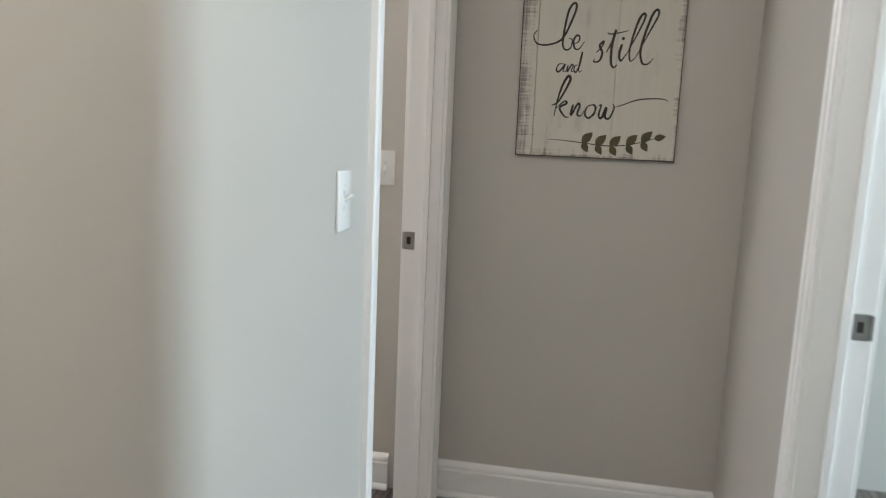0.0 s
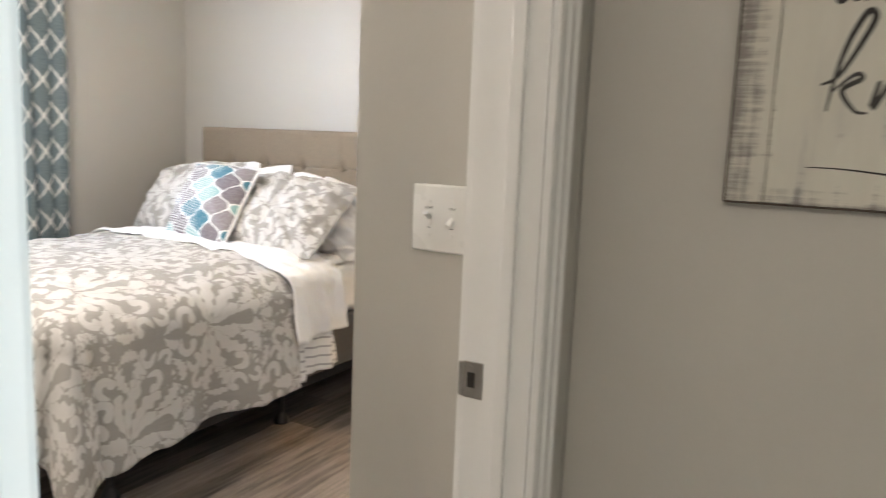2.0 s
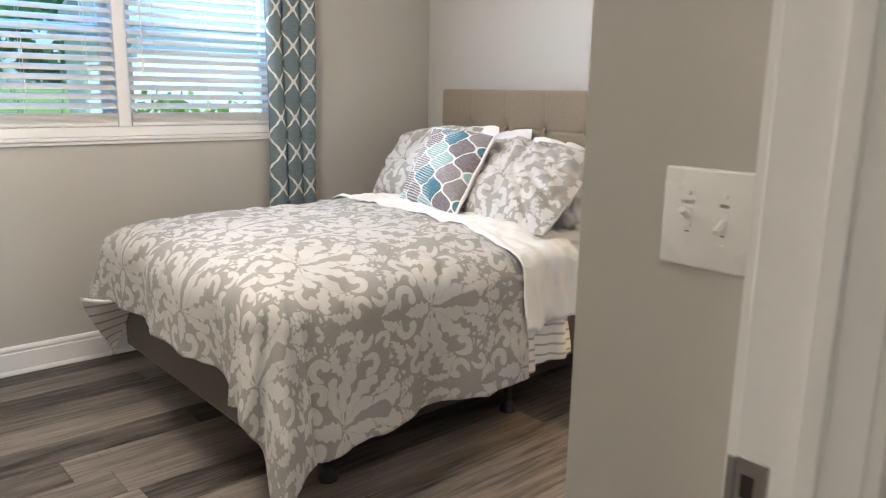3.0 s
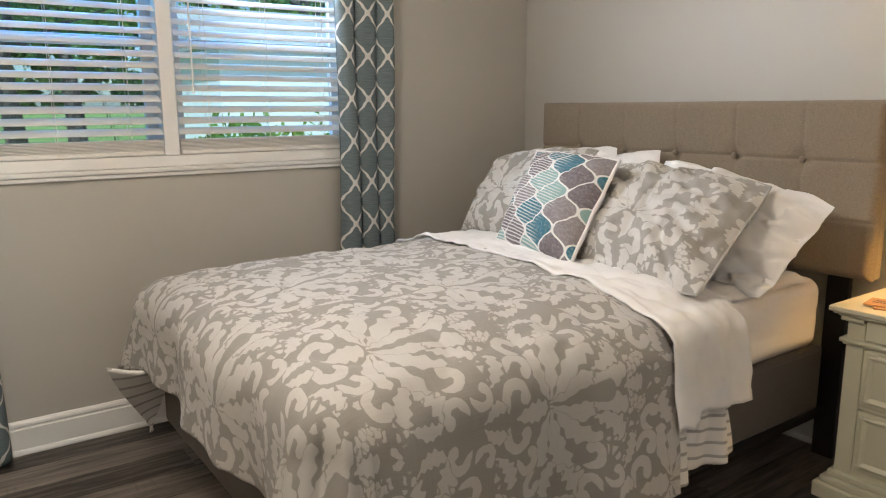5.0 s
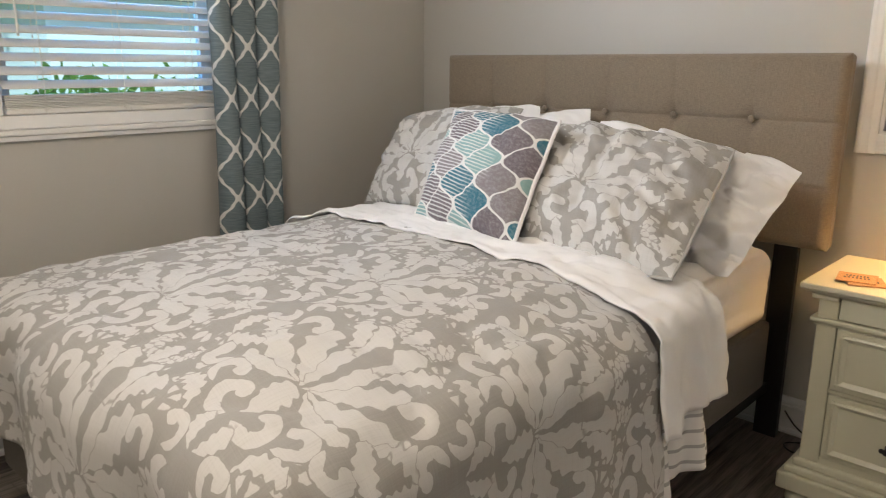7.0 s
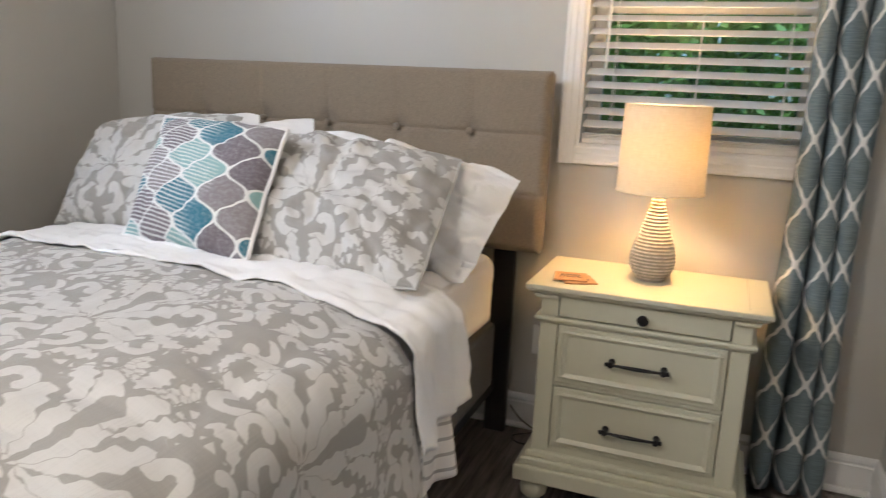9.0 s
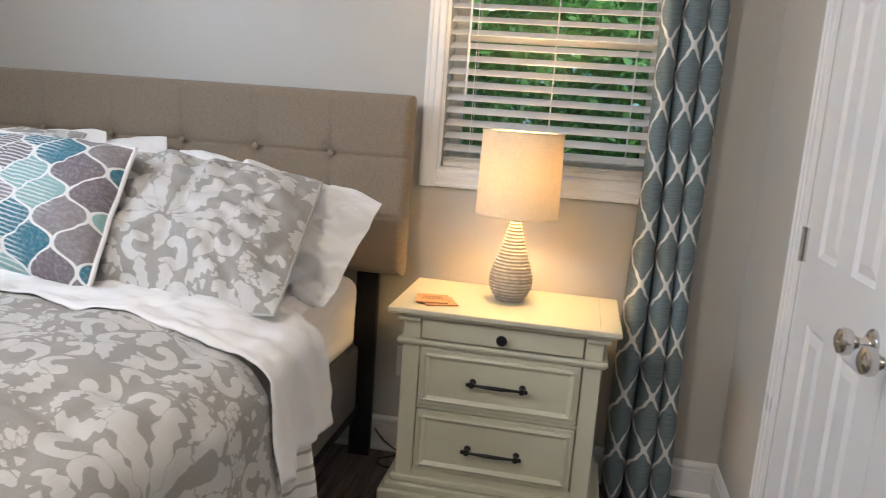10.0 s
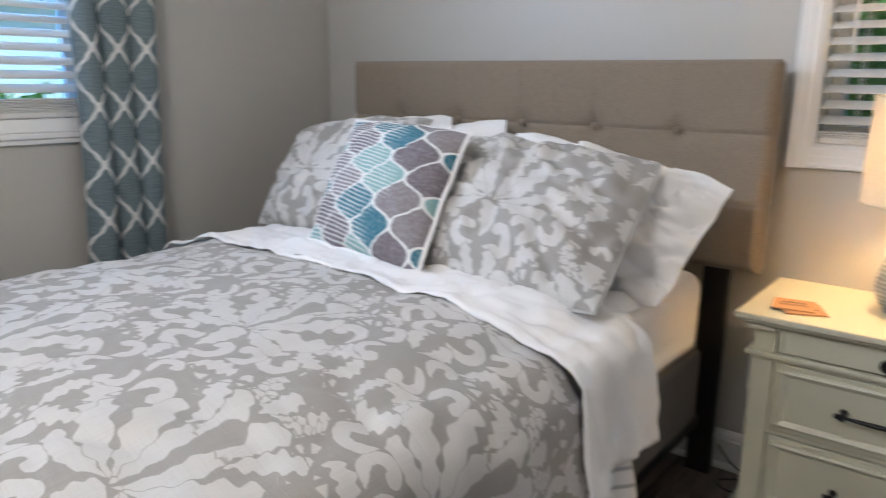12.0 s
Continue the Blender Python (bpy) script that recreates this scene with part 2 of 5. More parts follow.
def damask(name, ground, figure, rough):
    """Mirrored damask: acanthus fans, tulips, curled scrolls and berry clusters on a half-drop repeat."""
    m = Mat(name, ground, rough, 0, 0.3)
    uv = m.coord("UV")
    n1, n2 = m.noise(uv, 26, 3, 0.6), m.noise(m.scaled(uv, (1.03, 0.97, 1)), 29, 3, 0.6)
    u, v, w = m.xyz(uv)
    u, v = u + (n1 - 0.5) * 0.014, v + (n2 - 0.5) * 0.014
    W, H = 0.31, 0.82
    x = u.pingpong(W)
    got = {}
    second = None
    for kind, q in figure_of(x, v, W, H):
        if kind == "solid" and kind in got:
            both = got[kind].max(q)
            second = both if second is None else second.min(both)
        got[kind] = got[kind].min(q) if kind in got else q
    d, cut, field = got["solid"], got["cut"], got["field"]
    split = (second - d).ramp(0.03, 0.15, 0.15, 1.0)
    slub = m.noise(m.scaled(uv, (9, 420, 1)), 1.0, 2, 0.5) * 0.5 + m.noise(m.scaled(uv, (420, 9, 1)), 1.0, 2, 0.5) * 0.5
    berry = m.pebbles(m.vec(x, v, 0.0), 36).ramp(0.17, 0.22) * d.ramp(1.25, 1.32) * field.ramp(0.95, 1.05, 1.0, 0.0)
    fac = (d.ramp(0.98, 1.06, 1.0, 0.0) * split * cut.ramp(0.95, 1.05)).max(berry) * slub.ramp(0.36, 0.52, 0.80, 1.0)
    tone = m.mix(slub.ramp(0.3, 0.7), tuple(c * 0.9 for c in ground), tuple(c * 1.08 for c in ground))
    m.put("Base Color", m.mix(fac, tone, figure))
    m.put("Roughness", fac.ramp(0, 1, rough + 0.1, rough - 0.1))
    m.bsdf.inputs["Sheen Weight"].default_value = 0.15
    weave(m, uv, 900, slub * 0.6, 0.3)
    return m.mat


def lattice(m, u, v, W, P, k3, k5):
    """Distance to the lines of an ogee trellis, in cell widths, and the cell's number."""
    uu, vv = u / W, v / P
    a = uu.op("WRAP", 0.5, -0.5).abs()
    wave = (vv * 6.2832).cos()
    wave = (wave + (vv * 18.8496).cos() * k3 + (vv * 31.4159).cos() * k5) / (1.0 + k3 + k5)
    curve = (wave + 1.0) * 0.25
    inside = a.less(curve)
    cell = m.vec((uu + (inside * -0.5 + 0.5)).round(), (vv + (inside * -0.5 + 0.5)).round(), inside)
    return (a - curve).abs(), cell, wave


def trellis_cloth():
    """Blue-grey slubbed cloth with a white ogee trellis, its crossings swelling to stars."""
    m = Mat("blue_grey_trellis_cloth", (0.16, 0.21, 0.23), 0.75, 0, 0.25)
    uv = m.coord("UV")
    u, v, w = m.xyz(uv)
    d, cell, wave = lattice(m, u, v, 0.155, 0.192, 0.06, 0.09)
    swell = (wave.abs() * wave.abs() * wave.abs() * wave.abs()).op("POWER", 2.0) * 0.035 + 0.047
    line = (d / swell).ramp(0.85, 1.1, 1.0, 0.0)
    slub = m.noise(m.scaled(uv, (14, 320, 1)), 1.0, 3, 0.6)
    base = m.mix(slub.ramp(0.3, 0.68), (0.115, 0.150, 0.165), (0.195, 0.245, 0.262))
    m.put("Base Color", m.mix(line, base, (0.72, 0.72, 0.70)))
    m.bump(slub, 0.3, 0.001)
    return m.mat


def mosaic_cloth():
    """Cushion cover with ogee cells in teal, aqua and grey between white lines and ribbed stripes."""
    m = Mat("teal_grey_ogee_cloth", (0.5, 0.5, 0.5), 0.8, 0, 0.2)
    uv = m.coord("UV")
    u, v, w = m.xyz(uv)
    flat = v
    u, v = u + (m.noise(uv, 30, 2) - 0.5) * 0.010, v - u * 0.25
    d, cell, wave = lattice(m, u, v, 0.150, 0.150, -0.03, 0.0)
    col, row, kind = m.xyz(cell)
    turn = ((col + row * 2.0) * 0.25 + kind * 0.5 + 0.05).op("FLOORED_MODULO", 1.0)
    hue = m.stops(turn, [(0.0, (0.045, 0.165, 0.225)), (0.25, (0.25, 0.225, 0.235)), (0.5, (0.25, 0.41, 0.40)), (0.75, (0.17, 0.145, 0.16))])
    rag = m.noise(m.scaled(uv, (60, 500, 1)), 1.0, 3, 0.6)
    worn = m.noise(uv, 90, 4, 0.7)
    rib = (((flat + u * 0.12) * (6.2832 / 0.0125)).sin() + (rag - 0.5) * 1.6).ramp(0.25, 0.6) * (m.noise(uv, 7, 1) * 0.35 - u).ramp(-0.16, -0.06)
    body = m.mix(rib * 0.8, m.mix(worn.ramp(0.45, 0.8) * 0.45, hue, (0.55, 0.57, 0.57)), (0.72, 0.73, 0.72))
    m.put("Base Color", m.mix(d.ramp(0.030, 0.044, 1.0, 0.0), body, (0.76, 0.76, 0.74)))
    weave(m, uv, 500, rib * 0.8, 0.4)
    return m.mat


def cotton(name, c, stripe=False):
    m = Mat(name, c, 0.8, 0, 0.2)
    uv = m.coord("UV")
    crease = m.noise(m.world(), 9, 4, 0.6)
    col = m.mix(crease, tuple(k * 0.96 for k in c), tuple(min(1, k * 1.03) for k in c))
    if stripe:
        u, v, w = m.xyz(uv)
        line = ((v / 0.042).op("WRAP", 0.5, -0.5).abs()).less(0.11)
        col = m.mix(line * 0.8, col, (0.33, 0.33, 0.33))
    m.put("Base Color", col)
    weave(m, uv, 700, crease * 3.0, 0.3)
    return m.mat


def linen(name, c):
    m = Mat(name, c, 0.85, 0, 0.2)
    p = m.world()
    a = m.noise(m.scaled(p, (600, 600, 70)), 1.0, 2)
    b = m.noise(m.scaled(p, (70, 70, 600)), 1.0, 2)
    t = a * 0.5 + b * 0.5
    m.put("Base Color", m.mix(t.ramp(0.35, 0.65), tuple(k * 0.8 for k in c), tuple(k * 1.12 for k in c)))
    m.bsdf.inputs["Sheen Weight"].default_value = 0.2
    m.bump(t, 0.35, 0.001)
    return m.mat


def shade_cloth():
    """Lampshade linen that lets the bulb's light through."""
    m = Mat("lampshade_linen", (0.80, 0.72, 0.58), 0.9, 0, 0.1)
    p = m.world()
    t = m.noise(m.scaled(p, (300, 300, 40)), 1.0, 3) * 0.5 + m.noise(m.scaled(p, (40, 40, 300)), 1.0, 3) * 0.5
    col = m.mix(t.ramp(0.3, 0.7), (0.70, 0.60, 0.42), (0.82, 0.73, 0.55))
    m.put("Base Color", col)
    thin = m.tree.nodes.new("ShaderNodeBsdfTranslucent")
    warm = m.mix(t.ramp(0.3, 0.7), (0.64, 0.43, 0.15), (0.78, 0.56, 0.22))
    m.tree.links.new(warm.socket, thin.inputs[0])
    both = m.tree.nodes.new("ShaderNodeMixShader")
    both.inputs[0].default_value = 0.033
    m.tree.links.new(m.bsdf.outputs[0], both.inputs[1])
    m.tree.links.new(thin.outputs[0], both.inputs[2])
    m.tree.links.new(both.outputs[0], m.tree.nodes["Material Output"].inputs[0])
    return m.mat


def slat_vinyl():
    """Faux-wood blind slats that let a little daylight through."""
    m = Mat("faux_wood_slat", (0.74, 0.73, 0.70), 0.42, 0, 0.4)
    p = m.world()
    m.put("Base Color", m.mix(m.noise(m.scaled(p, (5, 5, 60)), 1.0, 3), (0.70, 0.69, 0.66), (0.78, 0.77, 0.74)))
    return m.mat


def ceramic():
    m = Mat("grey_ribbed_ceramic", (0.30, 0.28, 0.25), 0.6)
    p = m.world()
    x, y, z = m.xyz(p)
    # colour follows the ribs: paler on the crests, darker in the grooves
    ring = ((z - 0.713) / 0.0105 * 6.2832).cos()
    mottle = m.noise(p, 60, 3)
    m.put("Base Color", m.mix((ring * 0.5 + 0.5) * mottle.ramp(0.2, 0.7), (0.25, 0.235, 0.21), (0.50, 0.475, 0.43)))
    m.bump(mottle, 0.2, 0.001)
    return m.mat


def weathered_board():
    """Whitewashed planks with dark worn streaks towards the edges."""
    m = Mat("whitewashed_board", (0.6, 0.58, 0.5), 0.7, 0, 0.3)
    p = m.coord("Object")
    x, y, z = m.xyz(p)
    streak = m.noise(m.scaled(p, (60, 60, 5)), 1.0, 6, 0.7)
    blot = m.noise(m.scaled(p, (16, 16, 4)), 1.0, 3, 0.5)
    teeth = m.noise(m.scaled(p, (9, 9, 130)), 1.0, 3, 0.6)
    left = x.ramp(0.0, 0.075, 1.0, 0.0)
    right = x.ramp(0.46, 0.51, 0.0, 0.7)
    foot = z.ramp(0.0, 0.05, 0.7, 0.0)
    edge = left.max(right).max(foot)
    worn = (streak * 0.45 + blot * 0.3 + teeth * 0.25 + edge * 0.20).ramp(0.60, 0.70)
    soft = blot.ramp(0.55, 0.72) * streak.ramp(0.4, 0.6) * 0.45
    wash = m.mix(soft, m.mix(streak, (0.56, 0.54, 0.47), (0.66, 0.64, 0.57)), (0.30, 0.285, 0.30))
    m.put("Base Color", m.mix(worn * 0.8, wash, (0.16, 0.14, 0.14)))
    m.bump(streak, 0.3, 0.001)
    return m.mat


def leaf_green(name, a, b, c):
    m = Mat(name, a, 0.5, 0, 0.4)
    col = m.mix(m.island().ramp(0.15, 0.9), a, b)
    m.put("Base Color", m.mix(m.noise(m.world(), 0.8, 2).ramp(0.45, 0.65), col, c))
    thin = m.tree.nodes.new("ShaderNodeBsdfTranslucent")
    m.tree.links.new(m.mix(0.5, col, c).socket, thin.inputs[0])
    both = m.tree.nodes.new("ShaderNodeMixShader")
    both.inputs[0].default_value = 0.45
    m.tree.links.new(m.bsdf.outputs[0], both.inputs[1])
    m.tree.links.new(thin.outputs[0], both.inputs[2])
    m.tree.links.new(both.outputs[0], m.tree.nodes["Material Output"].inputs[0])
    return m.mat


def lawn_green():
    m = Mat("lawn", (0.08, 0.14, 0.03), 0.9, 0, 0.2)
    p = m.world()
    t = m.noise(p, 0.25, 5) * 0.6 + m.noise(p, 14, 4) * 0.4
    m.put("Base Color", m.mix(t.ramp(0.3, 0.7), (0.10, 0.17, 0.04), (0.24, 0.32, 0.10)))
    m.bump(m.noise(p, 60, 3), 0.6, 0.02)
    return m.mat


def glass_pane():
    m = Mat("window_glass", (0.58, 0.84, 1.0), 0.0)
    m.bsdf.inputs["Transmission Weight"].default_value = 1.0
    m.bsdf.inputs["IOR"].default_value = 1.45
    return m.mat


def cork():
    m = Mat("cork_coaster", (0.42, 0.24, 0.12), 0.8, 0, 0.2)
    p = m.coord("Object")
    m.put("Base Color", m.mix(m.noise(p, 260, 4, 0.7).ramp(0.35, 0.65), (0.28, 0.14, 0.06), (0.55, 0.33, 0.17)))
    m.bump(m.noise(p, 300, 3), 0.4, 0.0008)
    return m.mat


DOOR, PLANK, DAMASK = door_paint(), plank_wood(), damask("grey_damask_cloth", (0.345, 0.33, 0.305), (0.60, 0.59, 0.565), 0.62)
TRELLIS, MOSAIC = trellis_cloth(), mosaic_cloth()
COTTON, STRIPE = cotton("white_cotton", (0.85, 0.84, 0.83)), cotton("white_striped_cotton", (0.78, 0.77, 0.75), True)
PIPE = cotton("pale_grey_piping", (0.42, 0.41, 0.385))
LINEN, BASE = linen("tan_linen", (0.255, 0.208, 0.153)), linen("dark_taupe_cloth", (0.135, 0.12, 0.105))
SHADE, SLAT, CERAMIC, BOARD, GLASS, CORK = shade_cloth(), slat_vinyl(), ceramic(), weathered_board(), glass_pane(), cork()
LEAF_A = leaf_green("broad_leaf", (0.05, 0.13, 0.03), (0.12, 0.26, 0.06), (0.16, 0.30, 0.07))
LEAF_B = leaf_green("bright_leaf", (0.11, 0.22, 0.03), (0.28, 0.40, 0.08), (0.16, 0.28, 0.05))
BARK = shade_of("bark", (0.09, 0.07, 0.055), 0.9, 0.3, 5, 0.6, 40, 0.01)
LAWN = lawn_green()
OLIVE = shade_of("olive_paint", (0.075, 0.070, 0.028), 0.6, 0.35, 30, 0.05)
BRICK = shade_of("red_brick_wall", (0.34, 0.15, 0.10), 0.85, 0.15, 3, 0.3, 40, 0.004)
SIDING = shade_of("white_siding", (0.80, 0.80, 0.79), 0.6, 0.03, 1, 0.05)
ROOF = shade_of("grey_shingle", (0.36, 0.36, 0.36), 0.9, 0.15, 3, 0.3, 20, 0.005)


# ---- mesh helpers ----
def mesh_of(name, bm, mat, smooth=False):
    bmesh.ops.recalc_face_normals(bm, faces=bm.faces)
    me = bpy.data.meshes.new(name)
    bm.to_mesh(me)
    bm.free()
    me.materials.append(mat)
    if smooth:
        me.polygons.foreach_set("use_smooth", [True] * len(me.polygons))
        me.set_sharp_from_angle(angle=radians(40))
    return me


def part(name, bm, mat, parent=None, label="", smooth=False, at=None):
    """One mesh object under a thing, in the thing's own space."""
    ob = new(name, bm if isinstance(bm, bpy.types.Mesh) else mesh_of(name, bm, mat, smooth))
    if parent is not None:
        ob.parent = parent
    if at is not None:
        ob.matrix_basis = at
    return tagged(ob, label)


def thing(name, place, label, category, group="", turn=0.0):
    ob = new(name)
    ob.empty_display_size = 0.1
    ob.matrix_basis = pose(*place, 0, 0, turn)
    return tagged(ob, label, category, group)


def box(bm, x0, x1, y0, y1, z0, z1, bevel=0.0, seg=2):
    """Add a box, its edges rounded by bevel."""
    m = Matrix.LocRotScale(((x0 + x1) / 2, (y0 + y1) / 2, (z0 + z1) / 2), None, (abs(x1 - x0), abs(y1 - y0), abs(z1 - z0)))
    got = bmesh.ops.create_cube(bm, size=1.0, matrix=m)
    if bevel:
        edges = list({e for v in got["verts"] for e in v.link_edges})
        bmesh.ops.bevel(bm, geom=edges, offset=bevel, segments=seg, affect="EDGES", profile=0.5)
    return bm


def block(*a, **k):
    return box(bmesh.new(), *a, **k)


def lathe(rows, n=40, close=True):
    """Turn (radius, height) rows round the z axis."""
    bm = bmesh.new()
    rings = []
    for r, z in rows:
        rings.append([bm.verts.new((r * math.cos(6.28319 * i / n), r * math.sin(6.28319 * i / n), z)) for i in range(n)])
    for a, b in zip(rings, rings[1:]):
        for i in range(n):
            bm.faces.new((a[i], a[(i + 1) % n], b[(i + 1) % n], b[i]))
    if close:
        bm.faces.new(rings[0]), bm.faces.new(rings[-1])
    return bm


def strand(points, radius, n=8, flat=1.0, taper=None):
    """A tube along points; flat squeezes it along y, taper(k) scales its radius."""
    bm = bmesh.new()
    pts = [Vector(p) for p in points]
    rings = []
    for i, p in enumerate(pts):
        d = (pts[min(i + 1, len(pts) - 1)] - pts[max(i - 1, 0)]).normalized()
        side = d.cross(Vector((0, 1, 0)) if abs(d.y) < 0.9 else Vector((1, 0, 0))).normalized()
        up = side.cross(d)
        r = radius * (taper(i / (len(pts) - 1)) if taper else 1.0)
        rings.append([bm.verts.new(p + side * (r * math.cos(6.28319 * k / n)) + up * (r * flat * math.sin(6.28319 * k / n))) for k in range(n)])
    for a, b in zip(rings, rings[1:]):
        for i in range(n):
            bm.faces.new((a[i], a[(i + 1) % n], b[(i + 1) % n], b[i]))
    bm.faces.new(rings[0]), bm.faces.new(rings[-1])
    return bm


def moulding(rows, p0, p1, out, up, bm=None):
    """A moulding from p0 to p1: (depth, rise) rows along out and up, closed to the wall."""
    bm = bm or bmesh.new()
    out, up = Vector(out), Vector(up)
    ends = [[bm.verts.new(Vector(p) + out * a + up * b) for a, b in rows] for p in (p0, p1)]
    n = len(rows)
    for i in range(n):
        bm.faces.new((ends[0][i], ends[0][(i + 1) % n], ends[1][(i + 1) % n], ends[1][i]))
    bm.faces.new(ends[0]), bm.faces.new(ends[1])
    return bm


def sheet(nu, nv, f, uvf=None):
    """A grid surface from f(a, b), with a UV map in metres."""
    bm = bmesh.new()
    layer = bm.loops.layers.uv.new("UVMap")
    vs = [[bm.verts.new(f(i / nu, j / nv)) for j in range(nv + 1)] for i in range(nu + 1)]
    for i in range(nu):
        for j in range(nv):
            face = bm.faces.new((vs[i][j], vs[i + 1][j], vs[i + 1][j + 1], vs[i][j + 1]))
            for loop, (a, b) in zip(face.loops, ((i, j), (i + 1, j), (i + 1, j + 1), (i, j + 1))):
                loop[layer].uv = uvf(a / nu, b / nv) if uvf else (a / nu, b / nv)
    return bm


def thicken(ob, t, offset=0.0):
    mod = ob.modifiers.new("thickness", "SOLIDIFY")
    mod.thickness, mod.offset = t, offset
    return ob


def structure(name, bm, mat, label, category):
    return tagged(new(name, mesh_of(name, bm, mat)), label, category, kind="structure")


def wall_with(axis, at0, at1, lo, hi, height, holes):
    """Wall slab between at0 and at1 on its axis, from lo to hi along it, with (a0, a1, z0, z1) holes."""
    bm = bmesh.new()

    def piece(a0, a1, z0, z1):
        if a1 - a0 > 1e-4 and z1 - z0 > 1e-4:
            if axis == "x":
                box(bm, at0, at1, a0, a1, z0, z1)
            else:
                box(bm, a0, a1, at0, at1, z0, z1)
    cur = lo
    for a0, a1, z0, z1 in sorted(holes):
        piece(cur, a0, 0, height)
        piece(a0, a1, 0, z0)
        piece(a0, a1, z1, height)
        cur = a1
    piece(cur, hi, 0, height)
    return bm


# ---- the plan ----
WX, NY, CX = -2.98, 5.50, 0.158          # west wall, north wall, closet wall of the bedroom
SY, HX0, HX1 = 3.115, 0.482, 0.595        # wall with the switches; hall wall, bedroom side and hall side
PY, RX0, RX1 = 3.125, 1.555, 1.675      # hall's end wall; hall's other wall
D0, D1, DH = 2.207, 2.957, 2.04         # bedroom doorway
R0, R1 = 1.50, 2.285                    # side room's doorway
CEILING = 2.44
SOUTH, HSOUTH = 1.55, -1.2

structure("wall_west", wall_with("x", WX - 0.15, WX, SOUTH, NY + 0.15, CEILING, [(2.74, 4.42, 1.072, 2.08)]), WALL, "warm grey painted wall with a double window", "wall")
structure("wall_north", wall_with("y", NY, NY + 0.15, WX + 0.002, CX, CEILING, [(-0.933, -0.17, 1.094, 2.06)]), WALL, "warm grey painted wall behind the bed", "wall")
structure("wall_closet", wall_with("x", CX, CX + 0.11, SY + 0.11, NY + 0.15, CEILING, [(3.715, 4.915, 0.0, 2.04)]), WALL, "warm grey painted wall with closet doors", "wall")
structure("wall_switch", block(CX, HX1, SY, SY + 0.11, 0, CEILING), WALL, "warm grey painted wall beside the bedroom door", "wall")
structure("wall_hall", wall_with("x", HX0, HX1, HSOUTH, SY - 0.002, CEILING, [(D0 - 0.02, D1 + 0.02, 0.0, DH + 0.02)]), WALL, "warm grey painted hall wall with a doorway", "wall")
structure("wall_hall_end", block(HX1 + 0.002, RX1, PY, PY + 0.11, 0, CEILING), WALL, "warm grey painted end wall of the hall", "wall")
structure("wall_hall_side", wall_with("x", RX0, RX1, HSOUTH, PY - 0.002, CEILING, [(R0 - 0.02, R1 + 0.02, 0.0, DH + 0.02)]), WALL, "warm grey painted hall wall with a second doorway", "wall")
structure("wall_south", block(WX, HX0 - 0.002, SOUTH - 0.12, SOUTH, 0, CEILING), WALL, "plain painted bedroom wall", "wall")
structure("wall_hall_south", block(HX0, RX1, HSOUTH - 0.12, HSOUTH - 0.002, 0, CEILING), WALL, "plain painted hall wall", "wall")
structure("wall_side_room_east", wall_with("x", 4.4, 4.52, -0.3, 3.6, CEILING, [(2.35, 2.9, 0.8, 2.2)]), WALL, "plain painted side room wall", "wall")
structure("wall_side_room_north", block(RX1 + 0.002, 4.4, 3.6, 3.72, 0, CEILING), WALL, "plain painted side room wall", "wall")
structure("wall_side_room_south", block(RX1 + 0.002, 4.4, -0.42, -0.302, 0, CEILING), WALL, "plain painted side room wall", "wall")
structure("wall_closet_back", block(CX + 0.8, CX + 0.88, SY + 0.13, NY + 0.15, 0, CEILING), WALL, "plain closet back wall", "wall")
structure("ceiling", block(WX - 0.15, 4.52, HSOUTH - 0.12, NY + 0.15, CEILING, CEILING + 0.1), CEIL, "flat white painted ceiling", "ceiling")
slab = block(WX - 0.1, HX0, SOUTH - 0.1, NY + 0.1, -0.12, -0.006)
box(slab, HX0, RX1 + 0.002, HSOUTH - 0.1, PY + 0.1, -0.12, -0.006)
box(slab, RX1 + 0.002, 4.5, -0.4, 3.7, -0.12, -0.006)
floor = structure("floor", slab, DARK, "grey-brown wood-look plank floor", "floor")

# ---- trim ----
BASE_ROWS = [(0, 0), (0.026, 0), (0.026, 0.008), (0.021, 0.017), (0.015, 0.020), (0.015, 0.100), (0.010, 0.104), (0.010, 0.110), (0.014, 0.114), (0.011, 0.124), (0.005, 0.132), (0, 0.134)]
CASE_ROWS = [(0, 0), (0.011, 0), (0.013, 0.006), (0.013, 0.022), (0.017, 0.028), (0.017, 0.044), (0.020, 0.050), (0.020, 0.058), (0.015, 0.062), (0, 0.062)]


def baseboard(runs):
    bm = bmesh.new()
    for p0, p1, out in runs:
        moulding(BASE_ROWS, (*p0, 0.001), (*p1, 0.001), (*out, 0), (0, 0, 1), bm)
    return structure("baseboard", bm, TRIM, "white moulded baseboard along the wall", "baseboard")


baseboard([((WX, SOUTH), (WX, NY), (1, 0))])
baseboard([((WX, NY), (CX, NY), (0, -1))])
baseboard([((CX, NY), (CX, 4.972), (-1, 0)), ((CX, 3.65), (CX, SY - 0.026), (-1, 0))])
baseboard([((CX - 0.026, SY), (HX0 - 0.07, SY), (0, -1))])
baseboard([((HX1, PY), (RX0, PY), (0, -1)), ((RX0, PY), (RX0, R1 + 0.085), (-1, 0))])
baseboard([((HX1, D0 - 0.085), (HX1, HSOUTH), (1, 0))])


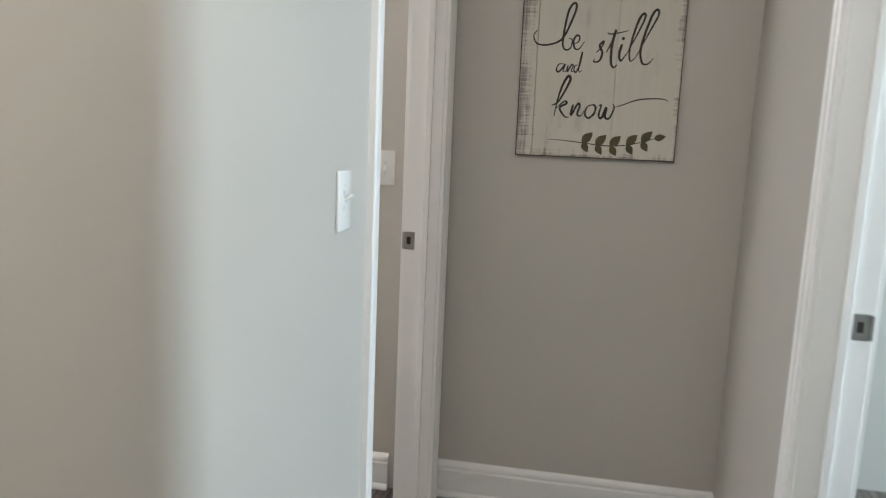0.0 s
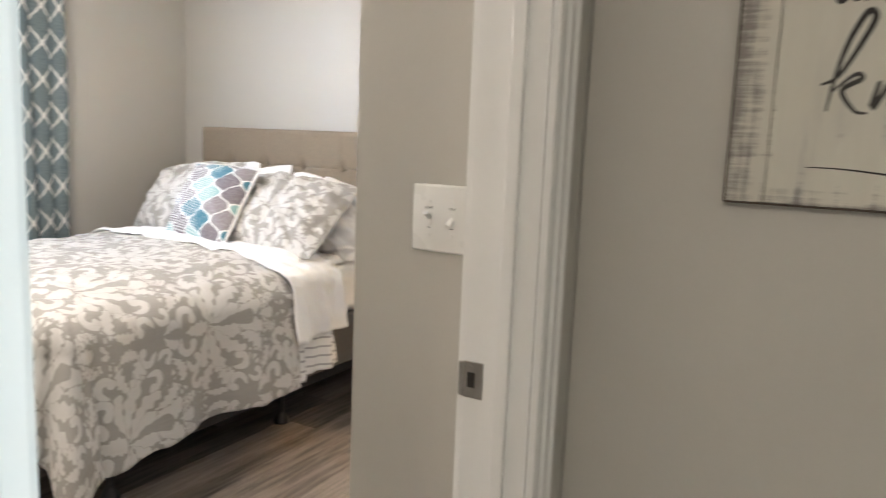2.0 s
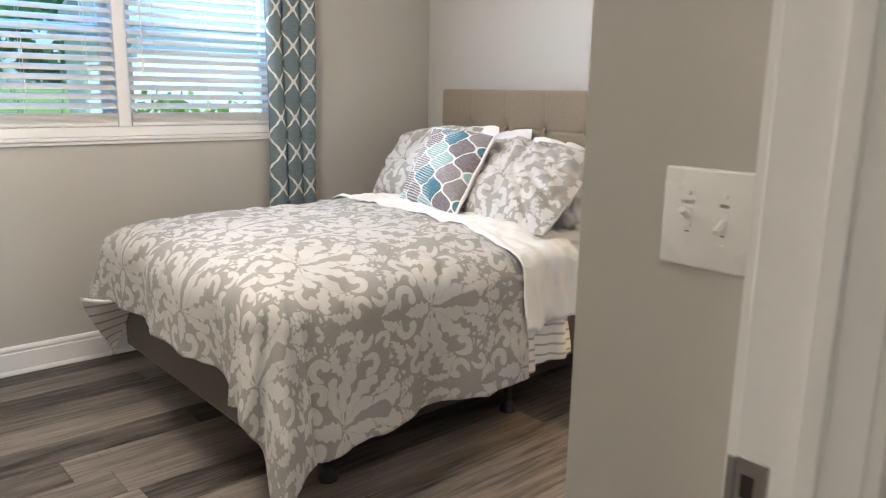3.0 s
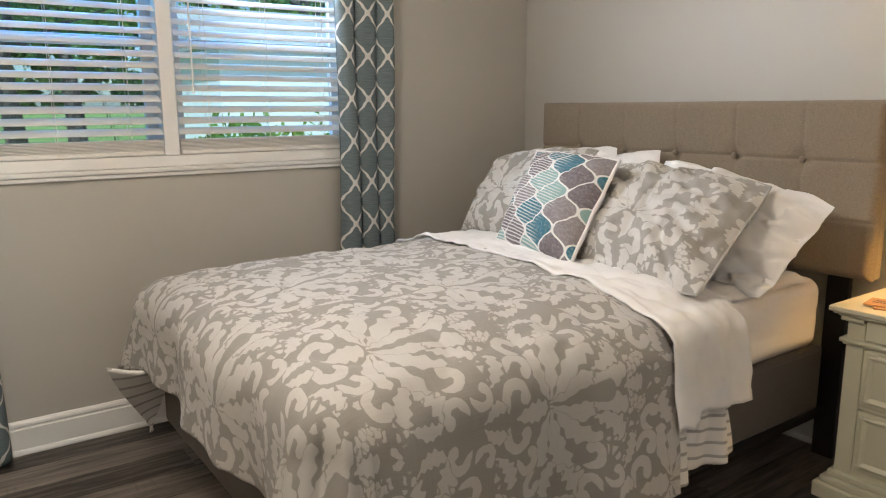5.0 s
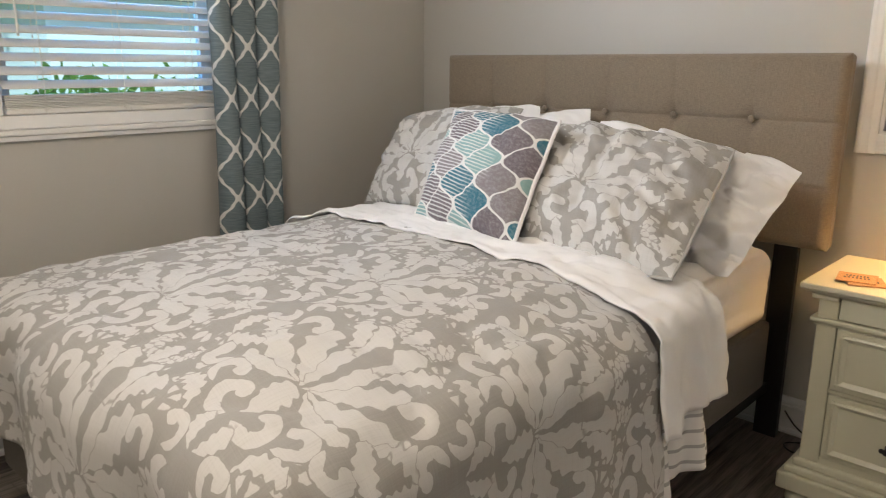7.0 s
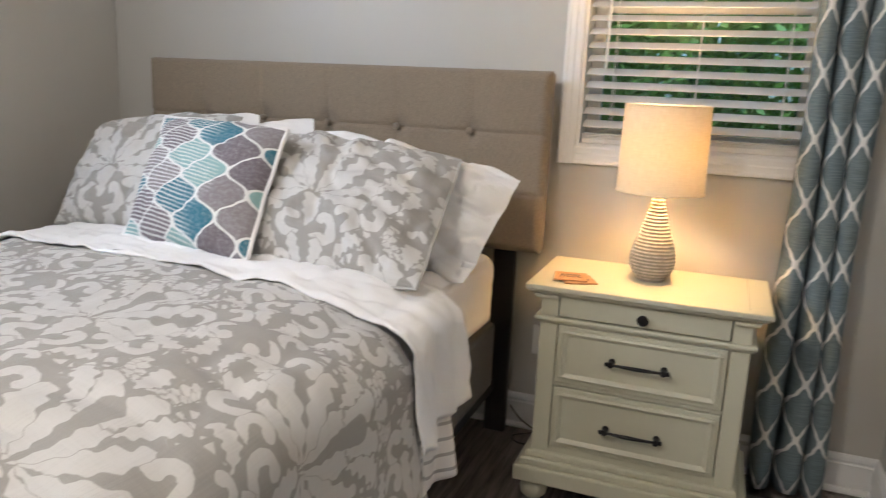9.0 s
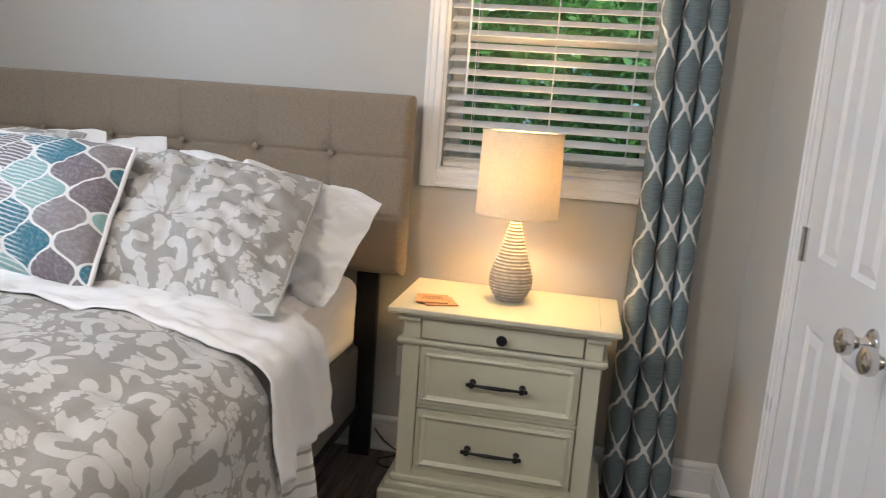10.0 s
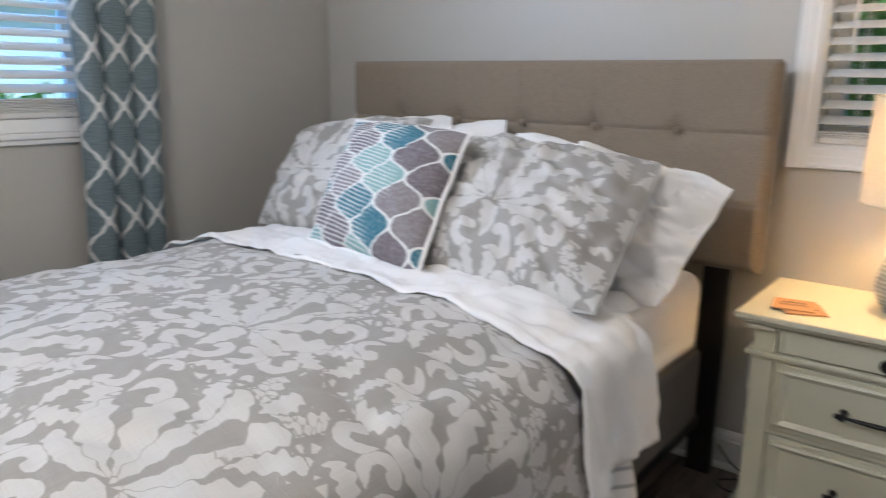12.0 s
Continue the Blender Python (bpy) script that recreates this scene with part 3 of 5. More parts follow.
def door_lining(name, x0, x1, y0, y1, label, strike_x, strike_z):
    """Lining, stops and casings of a doorway through a wall between x0 and x1, with a strike plate in its far jamb."""
    base = tagged(thing(name, ((x0 + x1) / 2, (y0 + y1) / 2, 0), label, "door frame"), kind="structure")
    ox, oy = (x0 + x1) / 2, (y0 + y1) / 2
    a, b = x0 - ox, x1 - ox
    c, d = y0 - oy, y1 - oy
    part("jamb", block(a, b, c - 0.019, c, 0, DH, 0.0015), TRIM, base)
    far = part("jamb", block(a, b, d, d + 0.019, 0, DH, 0.0015), TRIM, base)
    part("head", block(a, b, c - 0.019, d + 0.019, DH, DH + 0.019), TRIM, base)
    s = -1 if strike_x < ox else 1
    m0, m1 = (s * 0.002, s * 0.036)
    for q0, q1 in ((c, c + 0.011), (d - 0.011, d)):
        part("door_stop", block(min(-m0, -m1 * 0.3), max(-m0, -m1 * 0.3) + 0.012, q0, q1, 0, DH - 0.012, 0.002), TRIM, base)
    for side, xx in ((-1, a), (1, b)):
        out = (side, 0, 0)
        for yy, up in ((c - 0.005, (0, -1, 0)), (d + 0.005, (0, 1, 0))):
            part("casing", moulding(CASE_ROWS, (xx, yy, 0.001), (xx, yy, DH + 0.067), out, up), TRIM, base)
        part("casing", moulding(CASE_ROWS, (xx, c - 0.067, DH + 0.005), (xx, d + 0.067, DH + 0.005), out, (0, 0, 1)), TRIM, base)
    sx = strike_x - ox
    bm = block(sx - 0.017, sx + 0.017, d - 0.0015, d + 0.001, strike_z - 0.029, strike_z + 0.029, 0.001, 1)
    box(bm, sx + s * 0.015, sx + s * 0.024, d - 0.0035, d + 0.001, strike_z - 0.027, strike_z + 0.027, 0.0015)
    plate = part("strike_plate", bm, STEEL, far, "dull steel strike plate")
    # solid dark block, painted as the shade inside the latch hole
    part("latch_hole", block(sx - 0.009, sx + 0.004, d - 0.002, d + 0.0012, strike_z - 0.012, strike_z + 0.012), DARK, plate)
    for zz in (-0.021, 0.021):
        part("screw", lathe([(0.0, 0), (0.003, 0), (0.0028, 0.001), (0.0, 0.0012)], 12, False), STEEL, plate, at=pose(sx - 0.003, d - 0.0015, strike_z + zz, 90, 0, 0))
    return base


door_lining("door_1", HX0, HX1, D0, D1, "white painted frame of the open bedroom doorway", 0.500, 0.958)
door_lining("door_2", RX0, RX1, R0, R1, "white painted frame of the second hall doorway", 1.650, 0.945)

# casing round the closet opening
closet_trim = tagged(thing("trim", (CX, 4.315, 0), "white moulded casing round the closet doors", "trim"), kind="structure")
for yy, up in ((0.598, (0, 1, 0)), (-0.598, (0, -1, 0))):
    part("casing", moulding(CASE_ROWS, (0, yy, 0.001), (0, yy, 2.10), (-1, 0, 0), up), TRIM, closet_trim)
    s = 1 if yy > 0 else -1
    part("jamb", block(0.002, 0.108, yy - s * 0.008, yy, 0, 2.035), TRIM, closet_trim)
part("casing", moulding(CASE_ROWS, (0, -0.660, 2.042), (0, 0.660, 2.042), (-1, 0, 0), (0, 0, 1)), TRIM, closet_trim)


# ---- closet doors ----
def knob_mesh():
    return lathe([(0.0, 0), (0.031, 0), (0.031, 0.004), (0.026, 0.009), (0.013, 0.011), (0.011, 0.028), (0.015, 0.034), (0.025, 0.042), (0.0275, 0.052), (0.024, 0.062), (0.014, 0.067), (0.0, 0.068)], 32, False)


def closet_leaf(y0, y1, knob_y, hinge_y):
    leaf_ob = thing("closet_door", (CX, (y0 + y1) / 2, 0.012), "white six-panel closet door with a satin nickel knob, closed", "closet door", "pair of closet doors")
    h, w = 2.018, (y1 - y0) / 2 - 0.0015
    face, back = 0.004, 0.038
    bm = block(0.012, back, -w, w, 0, h)
    stile, mid = 0.110, 0.100
    pw = (2 * w - 2 * stile - mid) / 2
    rows = [(0.20, 0.83), (1.0, 1.60), (1.70, 1.92)]
    ys = [-w, -w + stile, -w + stile + pw, w - stile - pw, w - stile, w]
    for i in (0, 2, 4):
        box(bm, face, 0.0125, ys[i], ys[i + 1], 0, h)
    zs = [0.0] + [z for r in rows for z in r] + [h]
    for i in range(0, len(zs), 2):
        for j in (1, 3):
            box(bm, face, 0.0125, ys[j], ys[j + 1], zs[i], zs[i + 1])
    part("slab", bm, DOOR, leaf_ob)
    for z0, z1 in rows:
        for j in (1, 3):
            a0, a1 = ys[j], ys[j + 1]
            pm = bmesh.new()
            outer = [pm.verts.new((0.0045, a, z)) for a, z in ((a0, z0), (a1, z0), (a1, z1), (a0, z1))]
            low = [pm.verts.new((0.0118, a, z)) for a, z in ((a0 + 0.012, z0 + 0.012), (a1 - 0.012, z0 + 0.012), (a1 - 0.012, z1 - 0.012), (a0 + 0.012, z1 - 0.012))]
            hi = [pm.verts.new((0.0050, a, z)) for a, z in ((a0 + 0.036, z0 + 0.036), (a1 - 0.036, z0 + 0.036), (a1 - 0.036, z1 - 0.036), (a0 + 0.036, z1 - 0.036))]
            for p, q in ((outer, low), (low, hi)):
                for k in range(4):
                    pm.faces.new((p[k], p[(k + 1) % 4], q[(k + 1) % 4], q[k]))
            pm.faces.new(hi)
            part("panel", pm, DOOR, leaf_ob)
    part("door_knob", knob_mesh(), NICKEL, leaf_ob, "round satin nickel door knob", True, pose(face, knob_y - (y0 + y1) / 2, 0.900, 0, -90, 0))
    hy = hinge_y - (y0 + y1) / 2
    s = 1 if hy > 0 else -1
    for z in (0.25, 1.015, 1.78):
        bm = bmesh.new()
        for k in range(5):
            bmesh.ops.create_cone(bm, cap_ends=True, segments=12, radius1=0.0055, radius2=0.0055, depth=0.0172, matrix=pose(-0.0035, hy, z - 0.036 + 0.018 * k))
        box(bm, -0.0015, 0.0035, hy - s * 0.020, hy, z - 0.044, z + 0.044)
        part("hinge", bm, NICKEL, leaf_ob, "satin nickel butt hinge")
    return leaf_ob


closet_leaf(4.315, 4.905, 4.388, 4.909)
closet_leaf(3.725, 4.315, 4.262, 3.721)


# ---- windows ----
def west_window():
    base = tagged(thing("window_1", (WX, 3.58, 1.072), "white double window with two sashes side by side", "window"), kind="structure")
    z1 = 1.008
    part("stool", block(-0.14, 0.024, -0.90, 0.90, -0.002, 0.016, 0.004), TRIM, base)
    part("apron", block(0.0005, 0.015, -0.86, 0.86, -0.020, -0.003, 0.003), TRIM, base)
    part("window_sill", block(-0.10, -0.004, -0.823, 0.823, 0.0165, 0.0605, 0.004), TRIM, base)
    part("mullion", block(-0.14, -0.035, -0.030, 0.030, 0.061, z1, 0.003), TRIM, base)
    for s in (-1, 1):
        part("jamb_liner", block(-0.148, -0.001, s * 0.839 - 0.001, s * 0.825, 0.022, z1), TRIM, base)
        frame_bm = bmesh.new()
        a0, a1 = sorted((s * 0.032, s * 0.824))
        for y0, y1, q0, q1 in ((a0, a1, 0.023, 0.075), (a0, a1, z1 - 0.06, z1 - 0.002), (a0, a0 + 0.045, 0.075, z1 - 0.06), (a1 - 0.045, a1, 0.075, z1 - 0.06)):
            box(frame_bm, -0.140, -0.108, y0, y1, q0, q1, 0.002, 1)
        part("window_frame", frame_bm, VINYL, base)
        part("rail", block(-0.136, -0.112, a0 + 0.045, a1 - 0.045, 0.50, 0.54, 0.002, 1), VINYL, base)
        for q0, q1 in ((0.075, 0.50), (0.54, z1 - 0.06)):
            pane = part("pane", block(-0.126, -0.122, a0 + 0.046, a1 - 0.046, q0, q1), GLASS, base)
            pane.visible_shadow = False
    part("casing", moulding(CASE_ROWS, (0, -0.89, z1), (0, 0.89, z1), (1, 0, 0), (0, 0, 1)), TRIM, base)
    for s in (-1, 1):
        part("casing", moulding(CASE_ROWS, (0, s * 0.828, 0.022), (0, s * 0.828, z1), (1, 0, 0), (0, s, 0)), TRIM, base)


def north_window():
    x0, x1, z0, z1 = -0.933, -0.17, 1.094, 2.06
    base = tagged(thing("window_2", ((x0 + x1) / 2, NY, z0), "white framed window above the nightstand", "window"), kind="structure")
    hw, h = (x1 - x0) / 2, z1 - z0
    for s in (-1, 1):
        part("casing", moulding(CASE_ROWS, (s * hw, 0, -0.062), (s * hw, 0, h + 0.062), (0, -1, 0), (s, 0, 0)), TRIM, base)
        part("jamb_liner", block(s * hw - s * 0.012, s * hw, 0.001, 0.148, 0, h), TRIM, base)
    part("casing", moulding(CASE_ROWS, (-hw, 0, 0), (hw, 0, 0), (0, -1, 0), (0, 0, -1)), TRIM, base)
    part("casing", moulding(CASE_ROWS, (-hw, 0, h), (hw, 0, h), (0, -1, 0), (0, 0, 1)), TRIM, base)
    part("window_sill", block(-hw + 0.012, hw - 0.012, 0.001, 0.148, -0.001, 0.010), TRIM, base)
    bm = bmesh.new()
    w = hw - 0.013
    for a0, a1, q0, q1 in ((-w, w, 0.011, 0.06), (-w, w, h - 0.05, h - 0.001), (-w, -w + 0.045, 0.06, h - 0.05), (w - 0.045, w, 0.06, h - 0.05)):
        box(bm, a0, a1, 0.108, 0.140, q0, q1, 0.002, 1)
    part("window_frame", bm, VINYL, base)
    part("rail", block(-w + 0.045, w - 0.045, 0.112, 0.136, 0.46, 0.50, 0.002, 1), VINYL, base)
    for q0, q1 in ((0.06, 0.46), (0.50, h - 0.05)):
        pane = part("pane", block(-w + 0.044, w - 0.044, 0.122, 0.126, q0, q1), GLASS, base)
        pane.visible_shadow = False


west_window()
north_window()


def slat_mesh(length, tilt):
    """A slightly crowned slat along x; its room edge (towards -y) hangs lower by the tilt."""
    bm = bmesh.new()
    n, w, t = 4, 0.050, 0.0028
    c, s = math.cos(radians(tilt)), math.sin(radians(tilt))
    ring = []
    for i in range(n + 1):
        a = -w / 2 + w * i / n
        ring.append((a, 0.0022 * (1 - (2 * a / w) ** 2) + t / 2))
    ring += [(a, z - t) for a, z in reversed(ring)]
    ends = [[bm.verts.new((x, a * c - z * s, a * s + z * c)) for a, z in ring] for x in (-length / 2, length / 2)]
    k = len(ring)
    for i in range(k):
        bm.faces.new((ends[0][i], ends[0][(i + 1) % k], ends[1][(i + 1) % k], ends[1][i]))
    bm.faces.new(ends[0]), bm.faces.new(ends[1])
    return mesh_of("slat", bm, SLAT)


def blind(place, turn, length, height, pitch, tilt, label, cords, wand=None, stack=3):
    """Horizontal blind; its local x runs along the slats, -y faces the room, z = 0 is under the bottom rail."""
    base = thing("window_blind", place, label, "window blind", "horizontal window blinds", turn)
    rail = part("bottom_rail", block(-length / 2, length / 2, -0.025, 0.025, 0, 0.020, 0.005), SLAT, base)
    for k in range(stack):
        part("slat", block(-length / 2, length / 2, -0.025, 0.025, 0.0205 + 0.0055 * k, 0.0245 + 0.0055 * k, 0.0012, 1), SLAT, base)
    me = slat_mesh(length, tilt)
    z = 0.030 + 0.0055 * stack + 0.022
    while z < height - 0.05:
        part("slat", me, SLAT, base, at=Matrix.Translation((0, 0, z)))
        z += pitch
    part("headrail", block(-length / 2, length / 2, -0.028, 0.028, height - 0.045, height, 0.003), SLAT, base)
    for cx in cords:
        for cy in (-0.027, 0.027):
            part("ladder_cord", block(cx - 0.0012, cx + 0.0012, cy - 0.0008, cy + 0.0008, 0.01, height - 0.05), CORD, base)
        loop = [(cx + 0.020 * math.sin(k * 0.7) * (1 - k / 20), -0.030 - 0.002 * (k % 3), 0.012 + 0.013 * math.cos(k * 0.9)) for k in range(14)]
        part("cord_knot", strand(loop, 0.0013, 5), CORD, base)
    if wand is not None:
        part("tilt_wand", strand([(wand, -0.040, height - 0.03), (wand, -0.042, 0.32), (wand, -0.042, 0.25)], 0.0042, 8), VINYL, base, "thin white tilt wand", True)
    return base


blind((-3.035, 4.010, 1.134), 90, 0.790, 0.935, 0.0445, 31, "white faux-wood blind with half-open slats in the wide window", (-0.27, 0.0, 0.27), -0.335, 8)
blind((-3.035, 3.150, 1.134), 90, 0.790, 0.935, 0.0445, 31, "white faux-wood blind with half-open slats in the wide window", (-0.27, 0.0, 0.27), -0.335, 8)
blind((-0.5515, 5.520, 1.105), 0, 0.725, 0.955, 0.0445, 26, "white faux-wood blind with half-open slats above the nightstand", (-0.27, 0.0, 0.27), -0.295)


# ---- curtains ----
def curtain(place, turn, width, height, folds, depth, label, seed, flare=1.0):
    """A hanging panel in deep folds; local x runs along the wall, -y faces the room."""
    base = thing("curtain", place, label, "curtain", "patterned curtain panels", turn)
    rnd = random.Random(seed)
    ph = [rnd.uniform(0, 6.28) for _ in range(4)]
    nu, nv = folds * 18, 44

    def f(a, b):
        low = 1 - b
        x = (a + 0.035 * math.sin(6.28319 * a + ph[3]) * math.sin(3.14159 * a) - 0.5) * width * (1 + 0.12 * flare * low)
        k = 6.28319 * folds * a
        deep = depth * (0.75 + 0.25 * math.sin(ph[0] + 5 * a) + 0.25 * low)
        y = -deep * (2 * abs(math.sin(k / 2 + 0.12 * math.sin(2.2 * b + ph[1]))) ** 0.6 - 1) + 0.008 * math.sin(3 * b + ph[2] + 6 * a)
        x -= 0.11 * width / folds * math.sin(k) + 0.006 * math.sin(9 * b + 5 * a)
        return (x, y, b * height)
    span = folds * 0.155
    part("cloth", sheet(nu, nv, f, lambda a, b: (a * span, b * height)), TRELLIS, base, smooth=True)
    thicken(base.children[0], 0.002)
    return base


curtain((WX + 0.075, 4.45, 0.02), 90, 0.29, 2.22, 3, 0.034, "blue-grey curtain with a white trellis beside the bed", 3, 0.1)
curtain((WX + 0.075, 2.71, 0.02), 90, 0.30, 2.22, 3, 0.034, "blue-grey curtain with a white trellis at the wide window", 5, 0.4)
curtain((-0.125, NY - 0.105, 0.02), 0, 0.190, 2.22, 3, 0.050, "blue-grey curtain with a white trellis beside the nightstand", 8, 1.6)
for place, turn, ln in (((WX + 0.075, 3.58, 2.25), 90, 2.2), ((-0.55, NY - 0.105, 2.25), 0, 1.4)):
    rod = thing("curtain_rod", place, "slim dark metal curtain rod above the window", "curtain rod", "", turn)
    part("rod", strand([(-ln / 2, 0, 0), (ln / 2, 0, 0)], 0.009, 12), BLACK, rod, smooth=True)
    for s in (-1, 1):
        part("bracket", block(s * ln * 0.46 - 0.006, s * ln * 0.46 + 0.006, -0.006, 0.105 if turn == 0 else 0.075, -0.02, 0.008), BLACK, rod)


# ---- switches ----
def word(text, size, mat, name, parent, at, shear=0.0, width=1.0, depth=0.0004, label=""):
    cu = bpy.data.curves.new(name, "FONT")
    cu.body, cu.size, cu.shear, cu.extrude, cu.resolution_u = text, size, shear, depth, 3
    tmp = bpy.data.objects.new(name, cu)
    scene.collection.objects.link(tmp)
    me = bpy.data.meshes.new_from_object(tmp.evaluated_get(bpy.context.evaluated_depsgraph_get()))
    bpy.data.objects.remove(tmp)
    me.materials.clear()
    me.materials.append(mat)
    return part(name, me, mat, parent, label, at=at @ Matrix.Diagonal((width, 1, 1, 1)))


def switch_plate(place, turn, w, h, kind, label):
    """Wall plate; local x along the wall, -y to the room."""
    base = thing("light_switch", place, label, "light switch", "", turn)
    part("plate", block(-w / 2, w / 2, -0.0062, 0, -h / 2, h / 2, 0.0045, 3), PLATE, base, smooth=True)
    cols = (-0.023, 0.023) if kind == "double" else (0.0,)
    for i, cx in enumerate(cols):
        part("toggle_slot", block(cx - 0.005, cx + 0.005, -0.0068, -0.005, -0.012, 0.012, 0.0005, 1), PLATE, base)
        up = 1 if i == 0 else -1
        part("toggle", strand([(cx, -0.004, 0), (cx, -0.013, up * 0.006), (cx, -0.022, up * 0.011)], 0.0052, 10, 0.8), PLATE, base, smooth=True)
        for zz in (-0.030, 0.030):
            part("screw", lathe([(0.0, 0), (0.0031, 0), (0.0027, 0.001), (0.0, 0.0013)], 12, False), PLATE, base, at=pose(cx, -0.006, zz, 90, 0, 0))
        if kind == "double":
            word("LIGHT" if i == 0 else "FAN", 0.0062, GREY_TEXT, "lettering", base, pose(cx - (0.0095 if i == 0 else 0.0062), -0.0062, 0.0165, 90, 0, 0))
            part("mark", block(cx - 0.003, cx + 0.003, -0.0064, -0.006, -0.0175, -0.0160), GREY_TEXT, base)
        else:
            for k in range(3):
                for zz in (0.015, -0.013):
                    part("mark", block(-0.010, -0.001, -0.0064, -0.006, zz - 0.0008 + 0.0042 * (k - 1), zz + 0.0004 + 0.0042 * (k - 1)), GREY_TEXT, base)
    return base


switch_plate((0.346, SY, 1.183), 0, 0.117, 0.121, "double", "white double toggle switch plate marked LIGHT and FAN")
switch_plate((HX1, 1.975, 1.180), 90, 0.076, 0.118, "single", "white single switch plate with a slide dimmer on the hall wall")


# ---- picture in the hall ----
def picture():
    base = thing("wall_sign", (0.818, PY - 0.019, 1.252), "whitewashed plank sign with black script words and a painted twig", "wall sign")
    w, h = 0.508, 0.66
    cuts = [0, 0.052, 0.305, w]
    for a, b in zip(cuts, cuts[1:]):
        part("plank", block(a + 0.0006, b - 0.0006, 0, 0.017, 0, h, 0.0012, 1), BOARD, base)
    edge = bmesh.new()
    for a0, a1, z0, z1 in ((-0.002, 0, -0.002, h), (w, w + 0.002, -0.002, h), (0, w, -0.003, 0)):
        box(edge, a0, a1, 0.0, 0.017, z0, z1)
    part("edge", edge, BARK, base, "dark raw wood edge")

    def write(text, x, z, size, width, name="lettering"):
        word(text, size, INK, name, base, pose(x, -0.0006, z, 90, 0, 0), 0.32, width, 0.0006)

    def swash(points, r):
        """A brush stroke through points, thin at both ends."""
        pts = [Vector((x, 0, z)) for x, z in points]
        fine = []
        for i in range(len(pts) - 1):
            p0, p1, p2, p3 = pts[max(i - 1, 0)], pts[i], pts[i + 1], pts[min(i + 2, len(pts) - 1)]
            for k in range(8):
                t = k / 8
                fine.append(0.5 * ((2 * p1) + (p2 - p0) * t + (2 * p0 - 5 * p1 + 4 * p2 - p3) * t * t + (3 * p1 - p0 - 3 * p2 + p3) * t ** 3))
        fine.append(pts[-1])
        part("brush_stroke", strand(fine, r * 1.25, 6, 0.25, lambda k: 0.35 + 0.65 * math.sin(3.1416 * min(1, k * 1.02))), INK, base, smooth=True)

    U = 0.000763  # sign units

    def P(*q):
        return [((x - 85) * U, (652 - z) * U) for x, z in q]
    # be
    swash(P((150, 125), (134, 150), (150, 182), (200, 186), (255, 160), (292, 80), (306, 30), (296, 15), (275, 45), (262, 120), (258, 185), (272, 206), (292, 196), (296, 165), (280, 158)), 0.0030)
    swash(P((298, 182), (322, 172), (326, 150), (312, 148), (302, 172), (310, 200), (328, 200), (348, 170)), 0.0026)
    # still
    swash(P((400, 215), (420, 190), (428, 168), (412, 185), (424, 215), (414, 248), (392, 252), (396, 238)), 0.0030)
    swash(P((440, 215), (462, 165), (474, 120), (462, 180), (462, 250), (474, 274), (488, 262)), 0.0034)
    swash(P((442, 130), (448, 138), (490, 132), (528, 122)), 0.0017)
    swash(P((490, 210), (502, 180), (494, 220), (502, 246), (520, 220)), 0.0032)
    swash(P((502, 150), (506, 155), (509, 150)), 0.0040)
    swash(P((520, 225), (560, 140), (588, 70), (580, 55), (560, 90), (536, 190), (540, 245), (562, 230)), 0.0030)
    swash(P((562, 230), (608, 130), (640, 60), (632, 38), (610, 75), (580, 190), (588, 250), (612, 256), (634, 232)), 0.0032)
    # and
    swash(P((272, 266), (250, 264), (238, 285), (246, 298), (264, 280), (274, 264), (266, 294), (278, 294)), 0.0022)
    swash(P((278, 294), (286, 268), (284, 296), (300, 268), (308, 270), (300, 294), (312, 292)), 0.0020)
    swash(P((334, 268), (316, 270), (312, 290), (322, 296), (336, 260), (342, 212), (332, 270), (334, 296), (346, 288)), 0.0021)
    # know
    swash(P((228, 438), (256, 420), (292, 350), (300, 322), (288, 316), (266, 360), (250, 420), (240, 484)), 0.0034)
    swash(P((246, 450), (280, 420), (290, 428), (262, 448), (284, 482), (304, 486)), 0.0028)
    swash(P((306, 474), (318, 432), (312, 478), (336, 430), (346, 436), (338, 472), (352, 478), (366, 456)), 0.0028)
    swash(P((404, 428), (378, 440), (370, 470), (386, 486), (408, 466), (412, 436), (400, 430), (420, 444)), 0.0027)
    swash(P((424, 436), (436, 430), (428, 472), (440, 484), (458, 440), (454, 478), (472, 484), (490, 440), (484, 424)), 0.0032)
    swash(P((484, 440), (520, 428), (580, 405), (640, 397), (690, 398), (708, 408)), 0.0017)
    swash(P((218, 583), (280, 584), (370, 592), (470, 600), (560, 592), (640, 570), (690, 552)), 0.0013)

    def twig_leaf(x, z, ang, ln):
        bm = bmesh.new()
        n = 12
        c, s = math.cos(radians(ang)), math.sin(radians(ang))
        pts = []
        for k in range(n + 1):
            t = k / n
            pts.append((t * ln, 0.30 * ln * math.sin(3.1416 * t ** 0.8)))
        for k in range(n - 1, 0, -1):
            t = k / n
            pts.append((t * ln, -0.30 * ln * math.sin(3.1416 * t ** 0.8)))
        front = [bm.verts.new(((x - 85) * U + a * c - b * s, -0.0009, (652 - z) * U + a * s + b * c)) for a, b in pts]
        back = [bm.verts.new(v.co + Vector((0, 0.0012, 0))) for v in front]
        bm.faces.new(front), bm.faces.new(back)
        for k in range(len(front)):
            bm.faces.new((front[k], front[(k + 1) % len(front)], back[(k + 1) % len(front)], back[k]))
        part("painted_leaf", bm, OLIVE, base)
    for x, z in ((366, 590), (424, 598), (484, 600), (552, 592), (612, 576)):
        twig_leaf(x, z, 46, 0.047)
